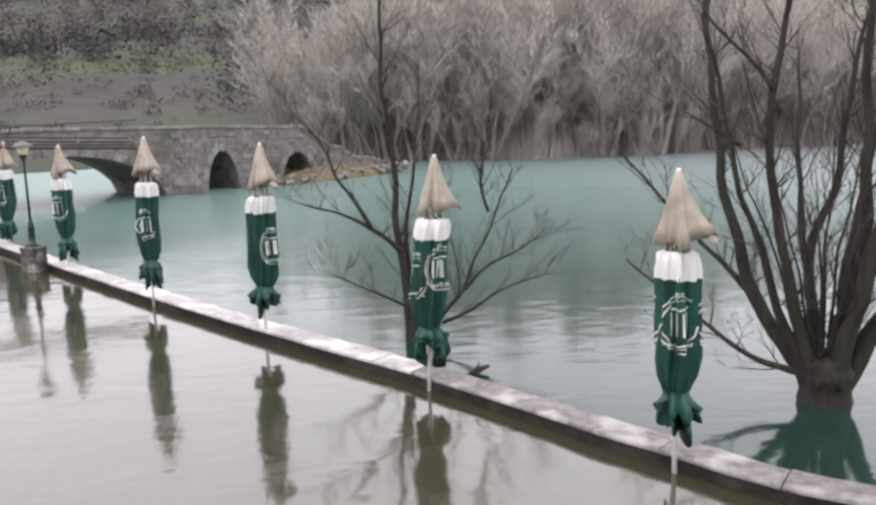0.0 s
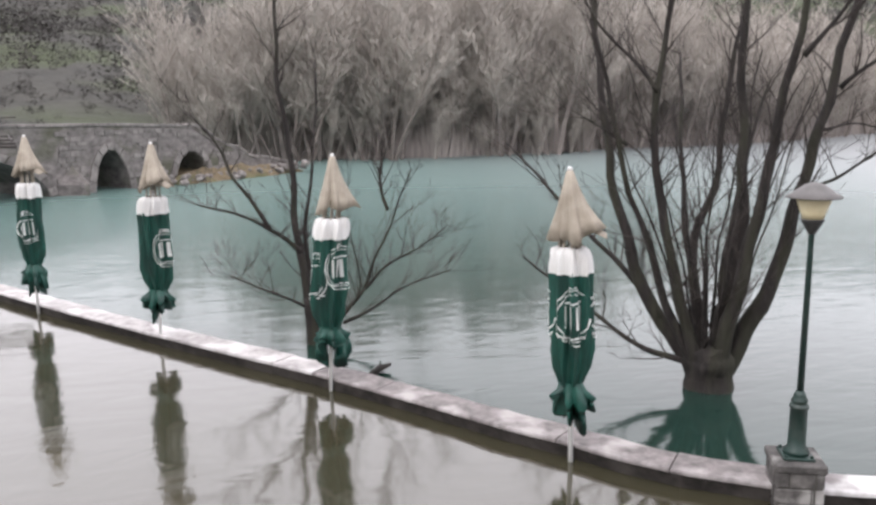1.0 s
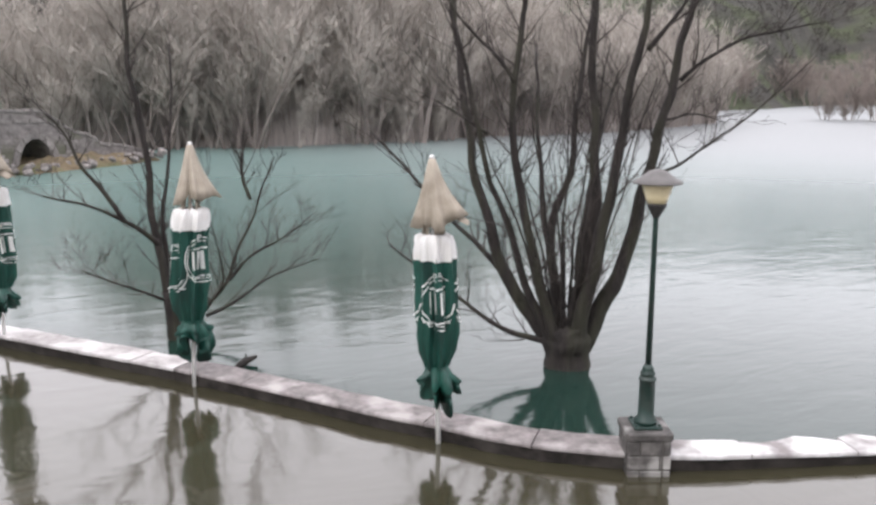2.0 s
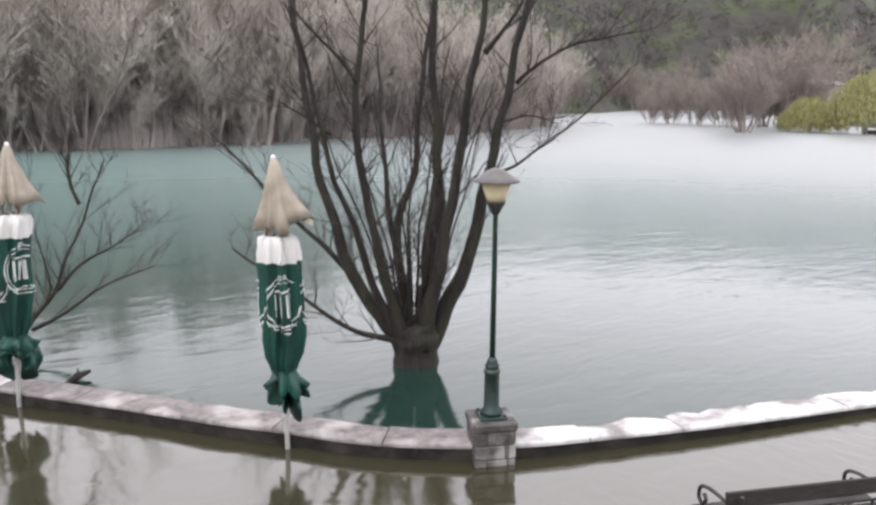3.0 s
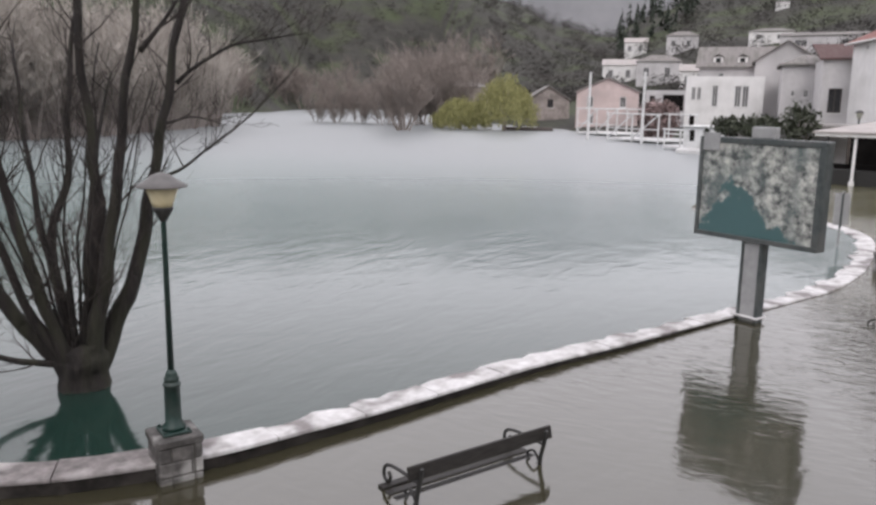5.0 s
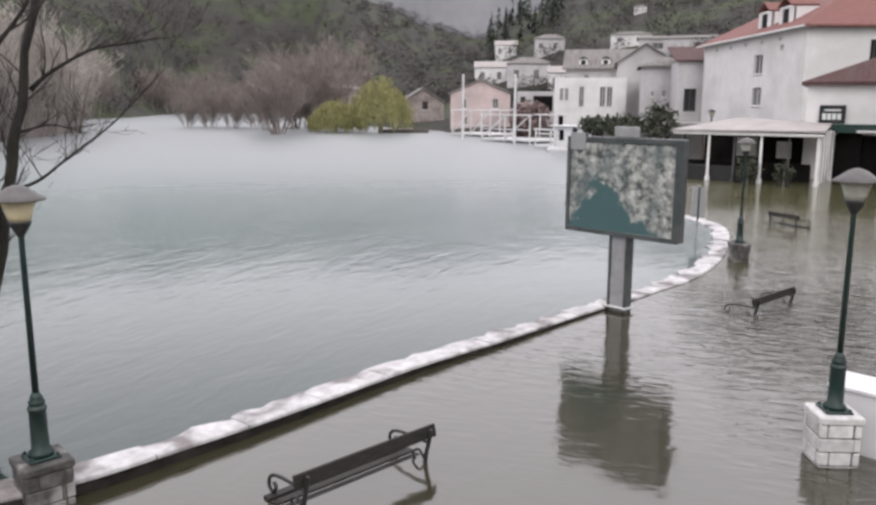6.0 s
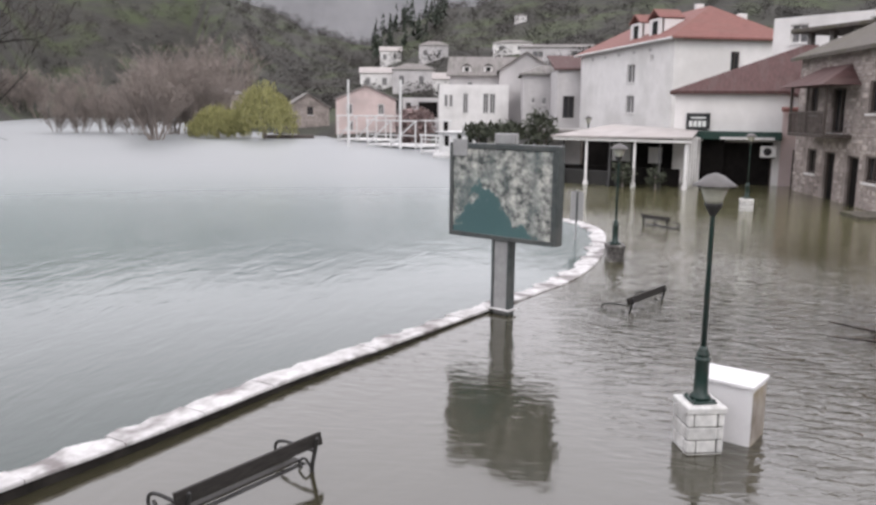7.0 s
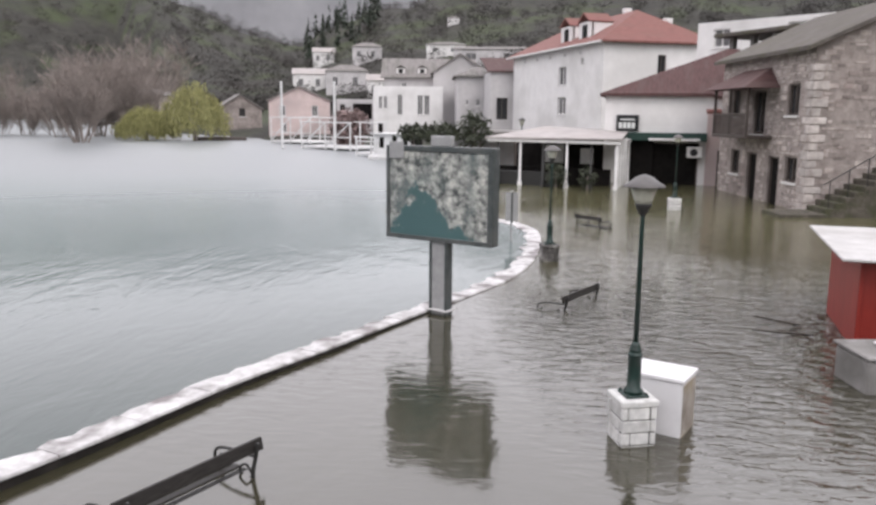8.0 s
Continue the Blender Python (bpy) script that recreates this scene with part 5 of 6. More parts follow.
M_PLANT = mat("evergreen_leaves", (0.03, 0.037, 0.022), (0.065, 0.073, 0.045), 3, 0.7, 0.1, island=0.4)


def frame_of(a, b):
    a, b = Vector(a), Vector(b)
    u = (b - a).normalized()
    return Matrix(((u.x, -u.y, 0, a.x), (u.y, u.x, 0, a.y), (0, 0, 1, 0), (0, 0, 0, 1))), (b - a).length


def holed(bm, u0, u1, z0, z1, y0, y1, holes, m=None):
    """A wall of some thickness with openings cut through it."""
    us = sorted({u0, u1, *[min(max(h[k], u0), u1) for h in holes for k in (0, 2)]})
    zs = sorted({z0, z1, *[min(max(h[k], z0), z1) for h in holes for k in (1, 3)]})
    for a, b in zip(us, us[1:]):
        run = None
        for c, d in zip(zs, zs[1:]):
            mu, mz = (a + b) / 2, (c + d) / 2
            if any(h[0] < mu < h[2] and h[1] < mz < h[3] for h in holes):
                if run:
                    box(bm, a, b, y0, y1, *run, m)
                run = None
            else:
                run = (run[0], d) if run else (c, d)
        if run:
            box(bm, a, b, y0, y1, *run, m)
    return bm


def window_at(parent, h, style, m=None):
    """A window, shuttered window or doorway set into its opening."""
    u0, z0, u1, z1 = h[:4]
    m = m or Matrix()
    win = thing("door" if style == "door" else "window", Matrix(), "", "")
    win.parent = parent
    # doorways are filled with the near-black shade colour
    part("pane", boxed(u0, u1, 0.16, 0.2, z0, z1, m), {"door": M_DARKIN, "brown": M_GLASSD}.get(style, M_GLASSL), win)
    f = min(0.07, (u1 - u0) * 0.14)
    fm = M_SHUT if style in ("door", "brown") else M_FRAMEW
    bm = bmesh.new()
    for a in ((u0, u0 + f, z0, z1), (u1 - f, u1, z0, z1), (u0 + f, u1 - f, z1 - f, z1), (u0 + f, u1 - f, z0, z0 + f)):
        box(bm, a[0], a[1], 0.08, 0.158, a[2], a[3], m)
    part("frame", bm, fm, win)
    if style != "door":
        part("mullion", boxed((u0 + u1) / 2 - f * 0.4, (u0 + u1) / 2 + f * 0.4, 0.09, 0.157, z0 + f, z1 - f, m), fm, win)
        part("sill", boxed(u0 - 0.06, u1 + 0.06, -0.07, 0.1, z0 - 0.08, z0 - 0.004, m), M_FRAMEW, win)
    if style == "shutters":
        for a, b in ((u0 - (u1 - u0) * 0.5, u0 - 0.02), (u1 + 0.02, u1 + (u1 - u0) * 0.5)):
            part("shutter", boxed(a, b, -0.05, -0.004, z0, z1, m), M_SHUT, win)


def roof_on(root, w, d, h, kind, rise, over, material, thick=0.14):
    """Roof planes with thickness over a w x d plan."""
    def slab(nm, quad):
        bm = bmesh.new()
        lo = [bm.verts.new(p) for p in quad]
        hi = [bm.verts.new((p[0], p[1], p[2] + thick)) for p in quad]
        bm.faces.new(lo)
        bm.faces.new(hi[::-1])
        n = len(quad)
        for k in range(n):
            bm.faces.new((lo[k], lo[(k + 1) % n], hi[(k + 1) % n], hi[k]))
        part(nm, bm, material, root)

    o = over
    if kind == "gable_u":
        s = rise / (d / 2)
        e = h - s * o
        slab("roof", [(-o, -o, e), (w + o, -o, e), (w + o, d / 2, h + rise), (-o, d / 2, h + rise)])
        slab("roof", [(-o, d + o, e), (-o, d / 2, h + rise), (w + o, d / 2, h + rise), (w + o, d + o, e)])
        for x in (0, w - 0.25):
            bm = bmesh.new()
            q = [bm.verts.new((x + k, y, z)) for k in (0, 0.25) for y, z in ((0, h), (d, h), (d / 2, h + rise - 0.02))]
            bm.faces.new(q[:3])
            bm.faces.new(q[3:])
            for a, b in ((0, 1), (1, 2), (2, 0)):
                bm.faces.new((q[a], q[b], q[b + 3], q[a + 3]))
            part("gable_wall", bm, root["wall"], root)
    elif kind == "gable_n":
        s = rise / (w / 2)
        e = h - s * o
        slab("roof", [(-o, -o, e), (w / 2, -o, h + rise), (w / 2, d + o, h + rise), (-o, d + o, e)])
        slab("roof", [(w + o, -o, e), (w + o, d + o, e), (w / 2, d + o, h + rise), (w / 2, -o, h + rise)])
        bm = bmesh.new()
        q = [bm.verts.new((x, k, z)) for k in (0, 0.25) for x, z in ((0, h), (w, h), (w / 2, h + rise - 0.02))]
        bm.faces.new(q[:3])
        bm.faces.new(q[3:])
        for a, b in ((0, 1), (1, 2), (2, 0)):
            bm.faces.new((q[a], q[b], q[b + 3], q[a + 3]))
        part("gable_wall", bm, root["wall"], root)
    elif kind == "hip":
        r0, r1 = min(d, w) * 0.42, max(w - min(d, w) * 0.42, w * 0.58)
        a, b, t = (r0, d / 2), (r1, d / 2), h + rise
        slab("roof", [(-o, -o, h), (w + o, -o, h), (b[0], b[1], t), (a[0], a[1], t)])
        slab("roof", [(w + o, d + o, h), (-o, d + o, h), (a[0], a[1], t), (b[0], b[1], t)])
        slab("roof", [(-o, d + o, h), (-o, -o, h), (a[0], a[1], t)])
        slab("roof", [(w + o, -o, h), (w + o, d + o, h), (b[0], b[1], t)])
    elif kind == "skew":
        a, b, t = (w * 0.86, d * 0.5), (w * 0.95, d * 0.5), h + rise
        slab("roof", [(-o, -o, h), (w * 0.72, -o, h), (w + o, -o, h - 0.55), (b[0], b[1], t), (a[0], a[1], t)])
        slab("roof", [(w + o, d + o, h), (-o, d + o, h), (a[0], a[1], t), (b[0], b[1], t)])
        slab("roof", [(-o, d + o, h), (-o, -o, h), (a[0], a[1], t)])
        slab("roof", [(w + o, -o, h - 0.55), (w + o, d + o, h), (b[0], b[1], t)])
    elif kind == "shed":
        slab("roof", [(-o, -o, h), (w + o, -o, h), (w + o, d + o, h + rise), (-o, d + o, h + rise)])
    elif kind == "flat":
        slab("roof", [(0.2, 0.2, h - 0.3), (w - 0.2, 0.2, h - 0.3), (w - 0.2, d - 0.2, h - 0.3), (0.2, d - 0.2, h - 0.3)])


def house(a, b, depth, h, wall, roof, label, front=(), left=(), right=(), z0=-0.6, name="house"):
    m, w = frame_of(a, b)
    root = thing(name, m, label, "house")
    root["wall"] = wall
    t = 0.32
    part("front_wall", holed(bmesh.new(), 0, w, z0, h, 0, t, front), wall, root)
    ml = pose(0, 0, 0, 0, 0, -90) @ Matrix.Translation((-depth, 0, 0))
    mr = pose(w, 0, 0, 0, 0, 90)
    part("side_wall", holed(bmesh.new(), 0, depth - t, z0, h, 0, t, [(q[0], q[1], q[2], q[3]) for q in left], ml), wall, root)
    part("side_wall", holed(bmesh.new(), t, depth, z0, h, 0, t, right, mr), wall, root)
    part("back_wall", boxed(t, w - t, depth - t, depth, z0, h), wall, root)
    for q in front:
        window_at(root, q, q[4])
    for q in left:
        window_at(root, q, q[4], ml)
    for q in right:
        window_at(root, q, q[4], mr)
    roof_on(root, w, depth, h, *roof)
    del root["wall"]
    return root, m, w


def dormer(root, m, x, y, z, w, h, roof):
    """A little gabled roof window."""
    d = thing("dormer", m, "", "")
    d.parent = root
    d.matrix_parent_inverse = Matrix()
    d.matrix_basis = Matrix.Translation((x, y, z))
    part("front", holed(bmesh.new(), 0, w, 0, h, 0, 0.1, [(w * 0.25, h * 0.2, w * 0.75, h * 0.9)]), M_PLASTER, d)
    part("cheeks", boxed(0.02, w - 0.02, 0.3, 1.8, 0.0, h), M_PLASTER, d)
    part("pane", boxed(w * 0.25, w * 0.75, 0.05, 0.08, h * 0.2, h * 0.9), M_GLASSD, d)
    for s in (-1, 1):
        bm = bmesh.new()
        box(bm, 0, w * 0.62, -0.15, 1.8, -0.05, 0.05, Matrix.Translation((w / 2, 0, h + w * 0.32)) @ Matrix.Rotation(radians(32) * s + (math.pi if s < 0 else 0), 4, "Y"))
        part("dormer_roof", bm, roof, d)


house((82.15, 17.79), (83.36, 10.62), 8, 5.9, M_PLASTER, ("flat", 0, 0, M_ROOFW), "white flat-roofed waterfront house with tall windows", [(0.55, 3.6, 0.93, 4.85, "window"), (1.07, 3.6, 1.45, 4.85, "window"), (2.5, 2.95, 3.05, 5.05, "window"), (4.6, 2.95, 5.2, 5.0, "window"), (5.3, 2.95, 5.9, 5.0, "window"), (0.5, 0.3, 1.0, 2.1, "door"), (3.0, 0.4, 5.2, 1.7, "window")])
r, m, w = house((91.5, 18.5), (93.0, 8.2), 9, 7.3, M_PLASTERG, ("gable_u", 2.2, 0.4, M_TILEG), "grey house with white dormers behind the flat-roofed house", [(2, 5.4, 2.6, 6.6, "window")])
dormer(r, m, 1.4, 0.6, 7.2, 1.0, 1.1, M_TILEG)
dormer(r, m, 3.9, 0.6, 7.2, 1.0, 1.1, M_TILEG)
house((87.5, 12.2), (88.2, 6.4), 8, 7.6, M_PLASTERG, ("gable_n", 1.9, 0.35, M_TILEG), "grey gabled house with a small attic window", [(2.5, 7.0, 3.1, 7.55, "window"), (3.4, 4.4, 3.9, 5.2, "window")])
house((79.0, 8.7), (79.6, 4.3), 7, 6.7, M_PLASTERG, ("hip", 1.0, 0.35, M_TILEG), "plain grey rendered house with one small window", [(1.9, 3.9, 2.35, 4.6, "window"), (0.9, 4.0, 1.2, 4.5, "window")])
house((74.0, 5.05), (74.5, 2.4), 6, 6.9, M_PLASTERG, ("shed", 1.6, 0.3, M_TILED), "narrow grey house with a balcony window", [(0.6, 2.6, 1.65, 4.6, "brown")])
# large white house
r, m, w = house((73.96, 2.93), (56.88, -3.91), 8.6, 8.1, M_PLASTER, ("hip", 2.6, 0.45, M_TILE), "large white plastered house with hipped red tile roof", [(10.5, 5.4, 12.0, 6.8, "window"), (10.5, 3.1, 12.1, 4.45, "window"), (14.6, 6.9, 15.2, 7.3, "window")], (), [(4.2, 6.0, 4.85, 7.35, "brown")])
dormer(r, m, 9.6, 0.5, 8.2, 2.0, 1.7, M_TILE)
dormer(r, m, 13.0, 0.5, 8.2, 2.0, 1.7, M_TILE)
part("chimney", boxed(11, 11.5, 5, 5.6, 9.5, 11.4, bevel=0.03), M_PLASTER, r)
part("chimney", boxed(15.5, 16, 6, 6.6, 8.8, 10.2, bevel=0.03), M_PLASTER, r)
part("gutter", tube(bmesh.new(), [(-0.5, -0.5, 8.12), (w + 0.5, -0.5, 8.12)], [0.09] * 2, 6), M_FRAMEW, r)
for k in range(5):
    part("vent", lathe(bmesh.new(), [(0.12, 7.55), (0.12, 7.75)], 8, 3.0 + 2.9 * k, -0.02), M_PLASTERG, r)
# the shop with its dark front
r, m, w = house((36.91, -2.71), (36.06, -8.95), 7.5, 3.95, M_PLASTER, ("skew", 2.2, 0.25, M_TILED), "white shop with dark red roof and a dark open front", [(1.2, -0.5, 4.2, 1.9, "door")])
part("link_wall", boxed(4.5, w - 0.01, -0.03, -0.004, -0.6, 3.4), M_PINK, r, "faded pink plastered end bay")
part("link_door", boxed(5.0, 5.7, -0.06, -0.034, -0.5, 1.6), M_SHUT, r)
part("link_roof", boxed(4.4, w + 0.1, -0.5, 0.2, 3.3, 3.42, pose(0, 0, 0, 8, 0, 0)), M_TILE, r)
part("fascia", boxed(0.35, 4.5, -0.55, -0.004, 1.98, 2.34, bevel=0.02), M_AWN, r, "dark green fascia")
part("awning_edge", boxed(2.0, 4.2, -0.8, -0.56, 2.0, 2.1, bevel=0.01), M_FRAMEW, r, "pale awning box")
part("awning_edge", boxed(0.4, 1.2, -0.75, -0.56, 1.98, 2.06, bevel=0.01), M_FRAMEW, r)
col = part("column", lathe(bmesh.new(), [(0.12, -0.6), (0.12, 0.05), (0.07, 0.12), (0.06, 1.85), (0.1, 1.92), (0.1, 1.98)], 12, 1.12, -0.5), M_FRAMEW, r, "white column", True)
part("shop_sign", boxed(0.52, 1.52, -0.12, -0.004, 2.4, 3.12, bevel=0.02), M_GLASSD, r, "dark sign board with pale marks")
for k in range(4):
    part("sign_mark", boxed(0.64 + 0.19 * k, 0.79 + 0.19 * k, -0.135, -0.122, 2.52, 2.78), M_PRINT, r)
part("sign_mark", boxed(0.7, 1.34, -0.135, -0.122, 2.88, 2.95), M_PRINT, r)
ac = thing("air_conditioner", m @ Matrix.Translation((3.68, -0.42, 1.25)), "white wall air conditioner on the shop front", "air conditioner")
part("casing", boxed(0, 0.66, 0, 0.3, 0, 0.48, bevel=0.02), M_FRAMEW, ac)
part("fan_grille", lathe(bmesh.new(), [(0.17, -0.012), (0.17, 0.0), (0.05, 0.004)], 16), M_GLASSD, ac).matrix_basis = Matrix.Translation((0.3, -0.002, 0.24)) @ pose(0, 0, 0, -90, 0, 0)
part("bracket", boxed(0.05, 0.61, 0.05, 0.4, -0.05, -0.004), M_IRON, ac)
# ---- open pavilion by the shop ----
m, w = frame_of((34.94, 2.37), (32.89, -2.83))
pav = thing("pavilion", m, "open cafe pavilion with pale canvas roof and slim posts", "pavilion")
bm = bmesh.new()
q = [(-0.3, -0.1, 2.02), (w + 0.35, -0.1, 2.08), (w - 0.6, 4.2, 2.32), (0.9, 4.2, 2.5)]
lo, hi = [bm.verts.new(p) for p in q], [bm.verts.new((p[0], p[1], p[2] + 0.07)) for p in q]
bm.faces.new(lo)
bm.faces.new(hi[::-1])
for k in range(4):
    bm.faces.new((lo[k], lo[(k + 1) % 4], hi[(k + 1) % 4], hi[k]))
part("roof", bm, M_ROOFW, pav, "pale canvas roof")
part("eave_beam", boxed(-0.2, w + 0.3, -0.06, 0.06, 1.9, 2.02, bevel=0.01), M_FRAMEW, pav)
for k in range(6):
    x = 0.3 + k * (w - 0.2) / 5
    part("post", lathe(bmesh.new(), [(0.11, -0.6), (0.11, 0.15), (0.06, 0.22), (0.055, 1.9)], 10, x, 0.05), M_FRAMEW if k % 2 else M_IRON, pav, "", True)
for k in range(5):
    part("post", lathe(bmesh.new(), [(0.1, -0.6), (0.06, 0.2), (0.055, 2.1)], 10, w - 0.05 - 0.12 * k, 0.8 + 0.8 * k), M_FRAMEW, pav, "", True)
part("counter", boxed(-0.6, 3.0, 0.2, 0.35, -0.5, 0.62, bevel=0.02), M_IRON, pav, "dark green railing panel")
# back sheet and half-height screen carry the pavilion's inner shade as colour
part("back_shade", boxed(-0.5, w + 0.6, 4.0, 4.1, -0.5, 2.25), M_DARKIN, pav, "near-black sheet for the shaded pavilion interior")
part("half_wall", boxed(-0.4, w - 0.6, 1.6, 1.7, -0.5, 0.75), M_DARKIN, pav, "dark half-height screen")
part("blind", boxed(3.3, 3.9, 2.5, 2.53, 0.9, 1.6), M_FRAMEW, pav, "white blind")
part("blind", boxed(1.4, 2.3, 3.0, 3.03, 0.9, 1.7), M_FRAMEW, pav, "white blind")


def bush(x, y, z, w, h, seed, label, material=None, n=120):
    r = random.Random(seed)
    root = thing("shrub", pose(x, y, z), label, "shrub", "shrubs by the terrace")
    bm = bmesh.new()
    for _ in range(int(n * 2.5)):
        d = Vector((r.gauss(0, 1), r.gauss(0, 1), r.gauss(0, 1))).normalized() * r.uniform(0.4, 1)
        c = Vector((d.x * w / 2, d.y * w / 2, h / 2 + d.z * h / 2))
        e = [c + Vector((r.gauss(0, 1), r.gauss(0, 1), r.gauss(0, 1))) * w * 0.055 for _ in range(3)]
        bm.faces.new([bm.verts.new(p) for p in e])
    part("leaves", bm, material or M_PLANT, root)
    part("stem", tube(bmesh.new(), [(0, 0, -0.6), (0, 0, h * 0.6)], [0.06, 0.03], 6), M_FARTRUNK, root)


bush(33.6, -0.5, 0, 1.1, 1.15, 2, "dark evergreen shrub in a tub by the pavilion")
bush(32.8, -1.8, 0, 0.9, 1.0, 3, "dark evergreen shrub beside a pavilion post")
bush(37.5, 3.4, 1.2, 1.8, 2.2, 4, "dark evergreen crown above the terrace roof", None, 240)
bush(41, 5.6, 1.6, 2.6, 1.0, 5, "trailing greenery on the terrace roof", None, 200)
bush(43, 7.2, 1.5, 2.0, 1.0, 6, "trailing greenery over the waterside terrace", None, 160)
bush(69.5, 17.3, 0, 3.6, 3.5, 7, "reddish bare shrub on the waterfront", mat("reddish_twigs", (0.17, 0.12, 0.115), (0.26, 0.19, 0.18), 2, 0.9, 0.0, island=0.3), 420)

# brown terrace roof next to the pavilion
ter = thing("terrace_roof", frame_of((43.5, 7.6), (41.5, 1.2))[0], "low brown terrace roof on posts at the waterfront", "terrace")
part("roof", boxed(0, 6.6, 0, 5, 2.05, 2.2, bevel=0.03), M_TILEG, ter)
for x in (0.2, 2.2, 4.3, 6.3):
    part("post", tube(bmesh.new(), [(x, 0.2, -0.6), (x, 0.2, 2.05)], [0.07] * 2, 8), M_SHUT, ter)
part("back_wall", boxed(0, 6.6, 4.6, 4.8, -0.6, 2.05), M_PLASTERG, ter)

# ---- stone house with balcony ----
A, B = (34.24, -7.33), (26.3, -8.42)
FR = [(1.1, 3.1, 1.95, 4.2, "brown"), (3.3, 2.45, 4.4, 4.05, "brown"), (6.2, 3.15, 7.1, 4.2, "brown"), (1.35, 0.85, 2.25, 1.8, "brown"), (3.05, -0.4, 3.95, 1.75, "door"), (5.0, -0.4, 5.9, 1.7, "door"), (6.4, 0.9, 7.3, 1.75, "brown")]
stone_house, SM, SW = house(A, B, 7.5, 5.35, M_RUBBLE, ("gable_u", 1.7, 0.35, M_TILEO), "old two-storey stone house with roofed wooden balcony", FR)
bal = thing("balcony", Matrix(), "", "")
bal.parent = stone_house
part("balcony_floor", boxed(1.8, 5.2, -1.0, -0.004, 2.3, 2.42, bevel=0.02), M_SHUT, bal)
part("handrail", boxed(1.8, 5.2, -1.0, -0.94, 3.15, 3.21), M_SHUT, bal)
for k in range(18):
    part("baluster", boxed(1.85 + 0.19 * k, 1.9 + 0.19 * k, -0.99, -0.95, 2.42, 3.15), M_SHUT, bal)
for x in (1.82, 3.4, 5.1):
    part("balcony_post", boxed(x, x + 0.09, -0.99, -0.9, 2.42, 4.2), M_SHUT, bal)
bm = bmesh.new()
q = [bm.verts.new(p) for p in ((1.4, -1.3, 4.1), (5.6, -1.3, 4.1), (4.7, 0, 4.85), (2.3, 0, 4.85), (1.4, 0, 4.1), (5.6, 0, 4.1))]
for f in ((0, 1, 2, 3), (0, 3, 4), (1, 5, 2), (0, 4, 5, 1)):
    bm.faces.new([q[k] for k in f])
part("balcony_roof", bm, M_TILED, bal, "small tiled balcony roof")
# outside stair on the gable side
st = thing("outside_stair", SM @ pose(SW, 0, 0, 0, 0, 90), "worn stone stair with iron rail beside the house", "stair")
for k in range(14):
    part("tread", boxed(0.1 + 0.29 * k, 0.1 + 0.29 * (k + 1) + 0.03, -1.3, -0.02, -0.6, 0.1 + 0.175 * (k + 1), bevel=0.015), M_MOSS, st)
for k in range(8):
    part("rail_post", tube(bmesh.new(), [(0.2 + 0.58 * k, -1.25, 0.2 + 0.35 * k), (0.2 + 0.58 * k, -1.25, 1.15 + 0.35 * k)], [0.018] * 2, 5), M_IRON, st)
part("rail_bar", tube(bmesh.new(), [(0.0, -1.25, 1.02), (4.3, -1.25, 3.62)], [0.022] * 2, 6), M_IRON, st)
part("landing", boxed(-1.4, 0.09, -1.5, -0.05, -0.6, 0.12, bevel=0.02), M_MOSS, st)
bush(27.6, -9.1, 0, 0.8, 0.35, 12, "low dark plant at the foot of the stone wall")
bush(30.6, -8.5, 0, 0.6, 0.6, 13, "small dark plant by the stone house door")

# ---- houses above and behind ----
house((47.5, -8.5), (41.0, -16.0), 6, 8.3, M_PLASTER, ("flat", 0, 0, M_ROOFW), "white upper house behind the stone house", [(1, 6.9, 2, 7.9, "window"), (5.2, 7.2, 6.4, 8.0, "window")])
m, w = frame_of((41.5, -9.0), (35.2, -12.6))
log = thing("upper_terrace", m, "roofed upper terrace with dark gaps between posts", "terrace")
part("parapet", boxed(0, w, 0, 0.25, 4.0, 6.1), M_CONC, log)
part("roof", boxed(-0.5, w + 0.5, -0.6, 4, 6.95, 7.15, Matrix.Identity(4), 0.03), M_TILEO, log)
for k in range(6):
    part("post", boxed(k * (w - 0.25) / 5, k * (w - 0.25) / 5 + 0.25, 0, 0.25, 6.1, 6.95), M_CONC, log)
# terrace shade given by a near-black sheet behind the posts
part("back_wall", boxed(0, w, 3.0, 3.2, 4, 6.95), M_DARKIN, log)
part("base", boxed(0, w, 0.25, 3.0, 0, 4.0), M_RUBBLE, log)
house((88.7, 31.44), (90.76, 24.77), 7, 4.5, M_PINK, ("gable_n", 1.5, 0.3, M_TILEG), "faded pink gabled waterfront house with grey roof", [(1.2, 2.7, 1.9, 3.9, "window"), (4.9, 2.7, 5.6, 3.9, "window"), (1.3, 0.8, 2.0, 1.9, "window")])
house((92, 24.3), (92.6, 19.2), 7, 4.7, M_PLASTERG, ("flat", 0, 0, M_ROOFW), "grey waterfront house with a dark upper porch", [(0.4, 2.9, 1.0, 4.1, "brown"), (1.9, 2.4, 4.2, 4.2, "door")])
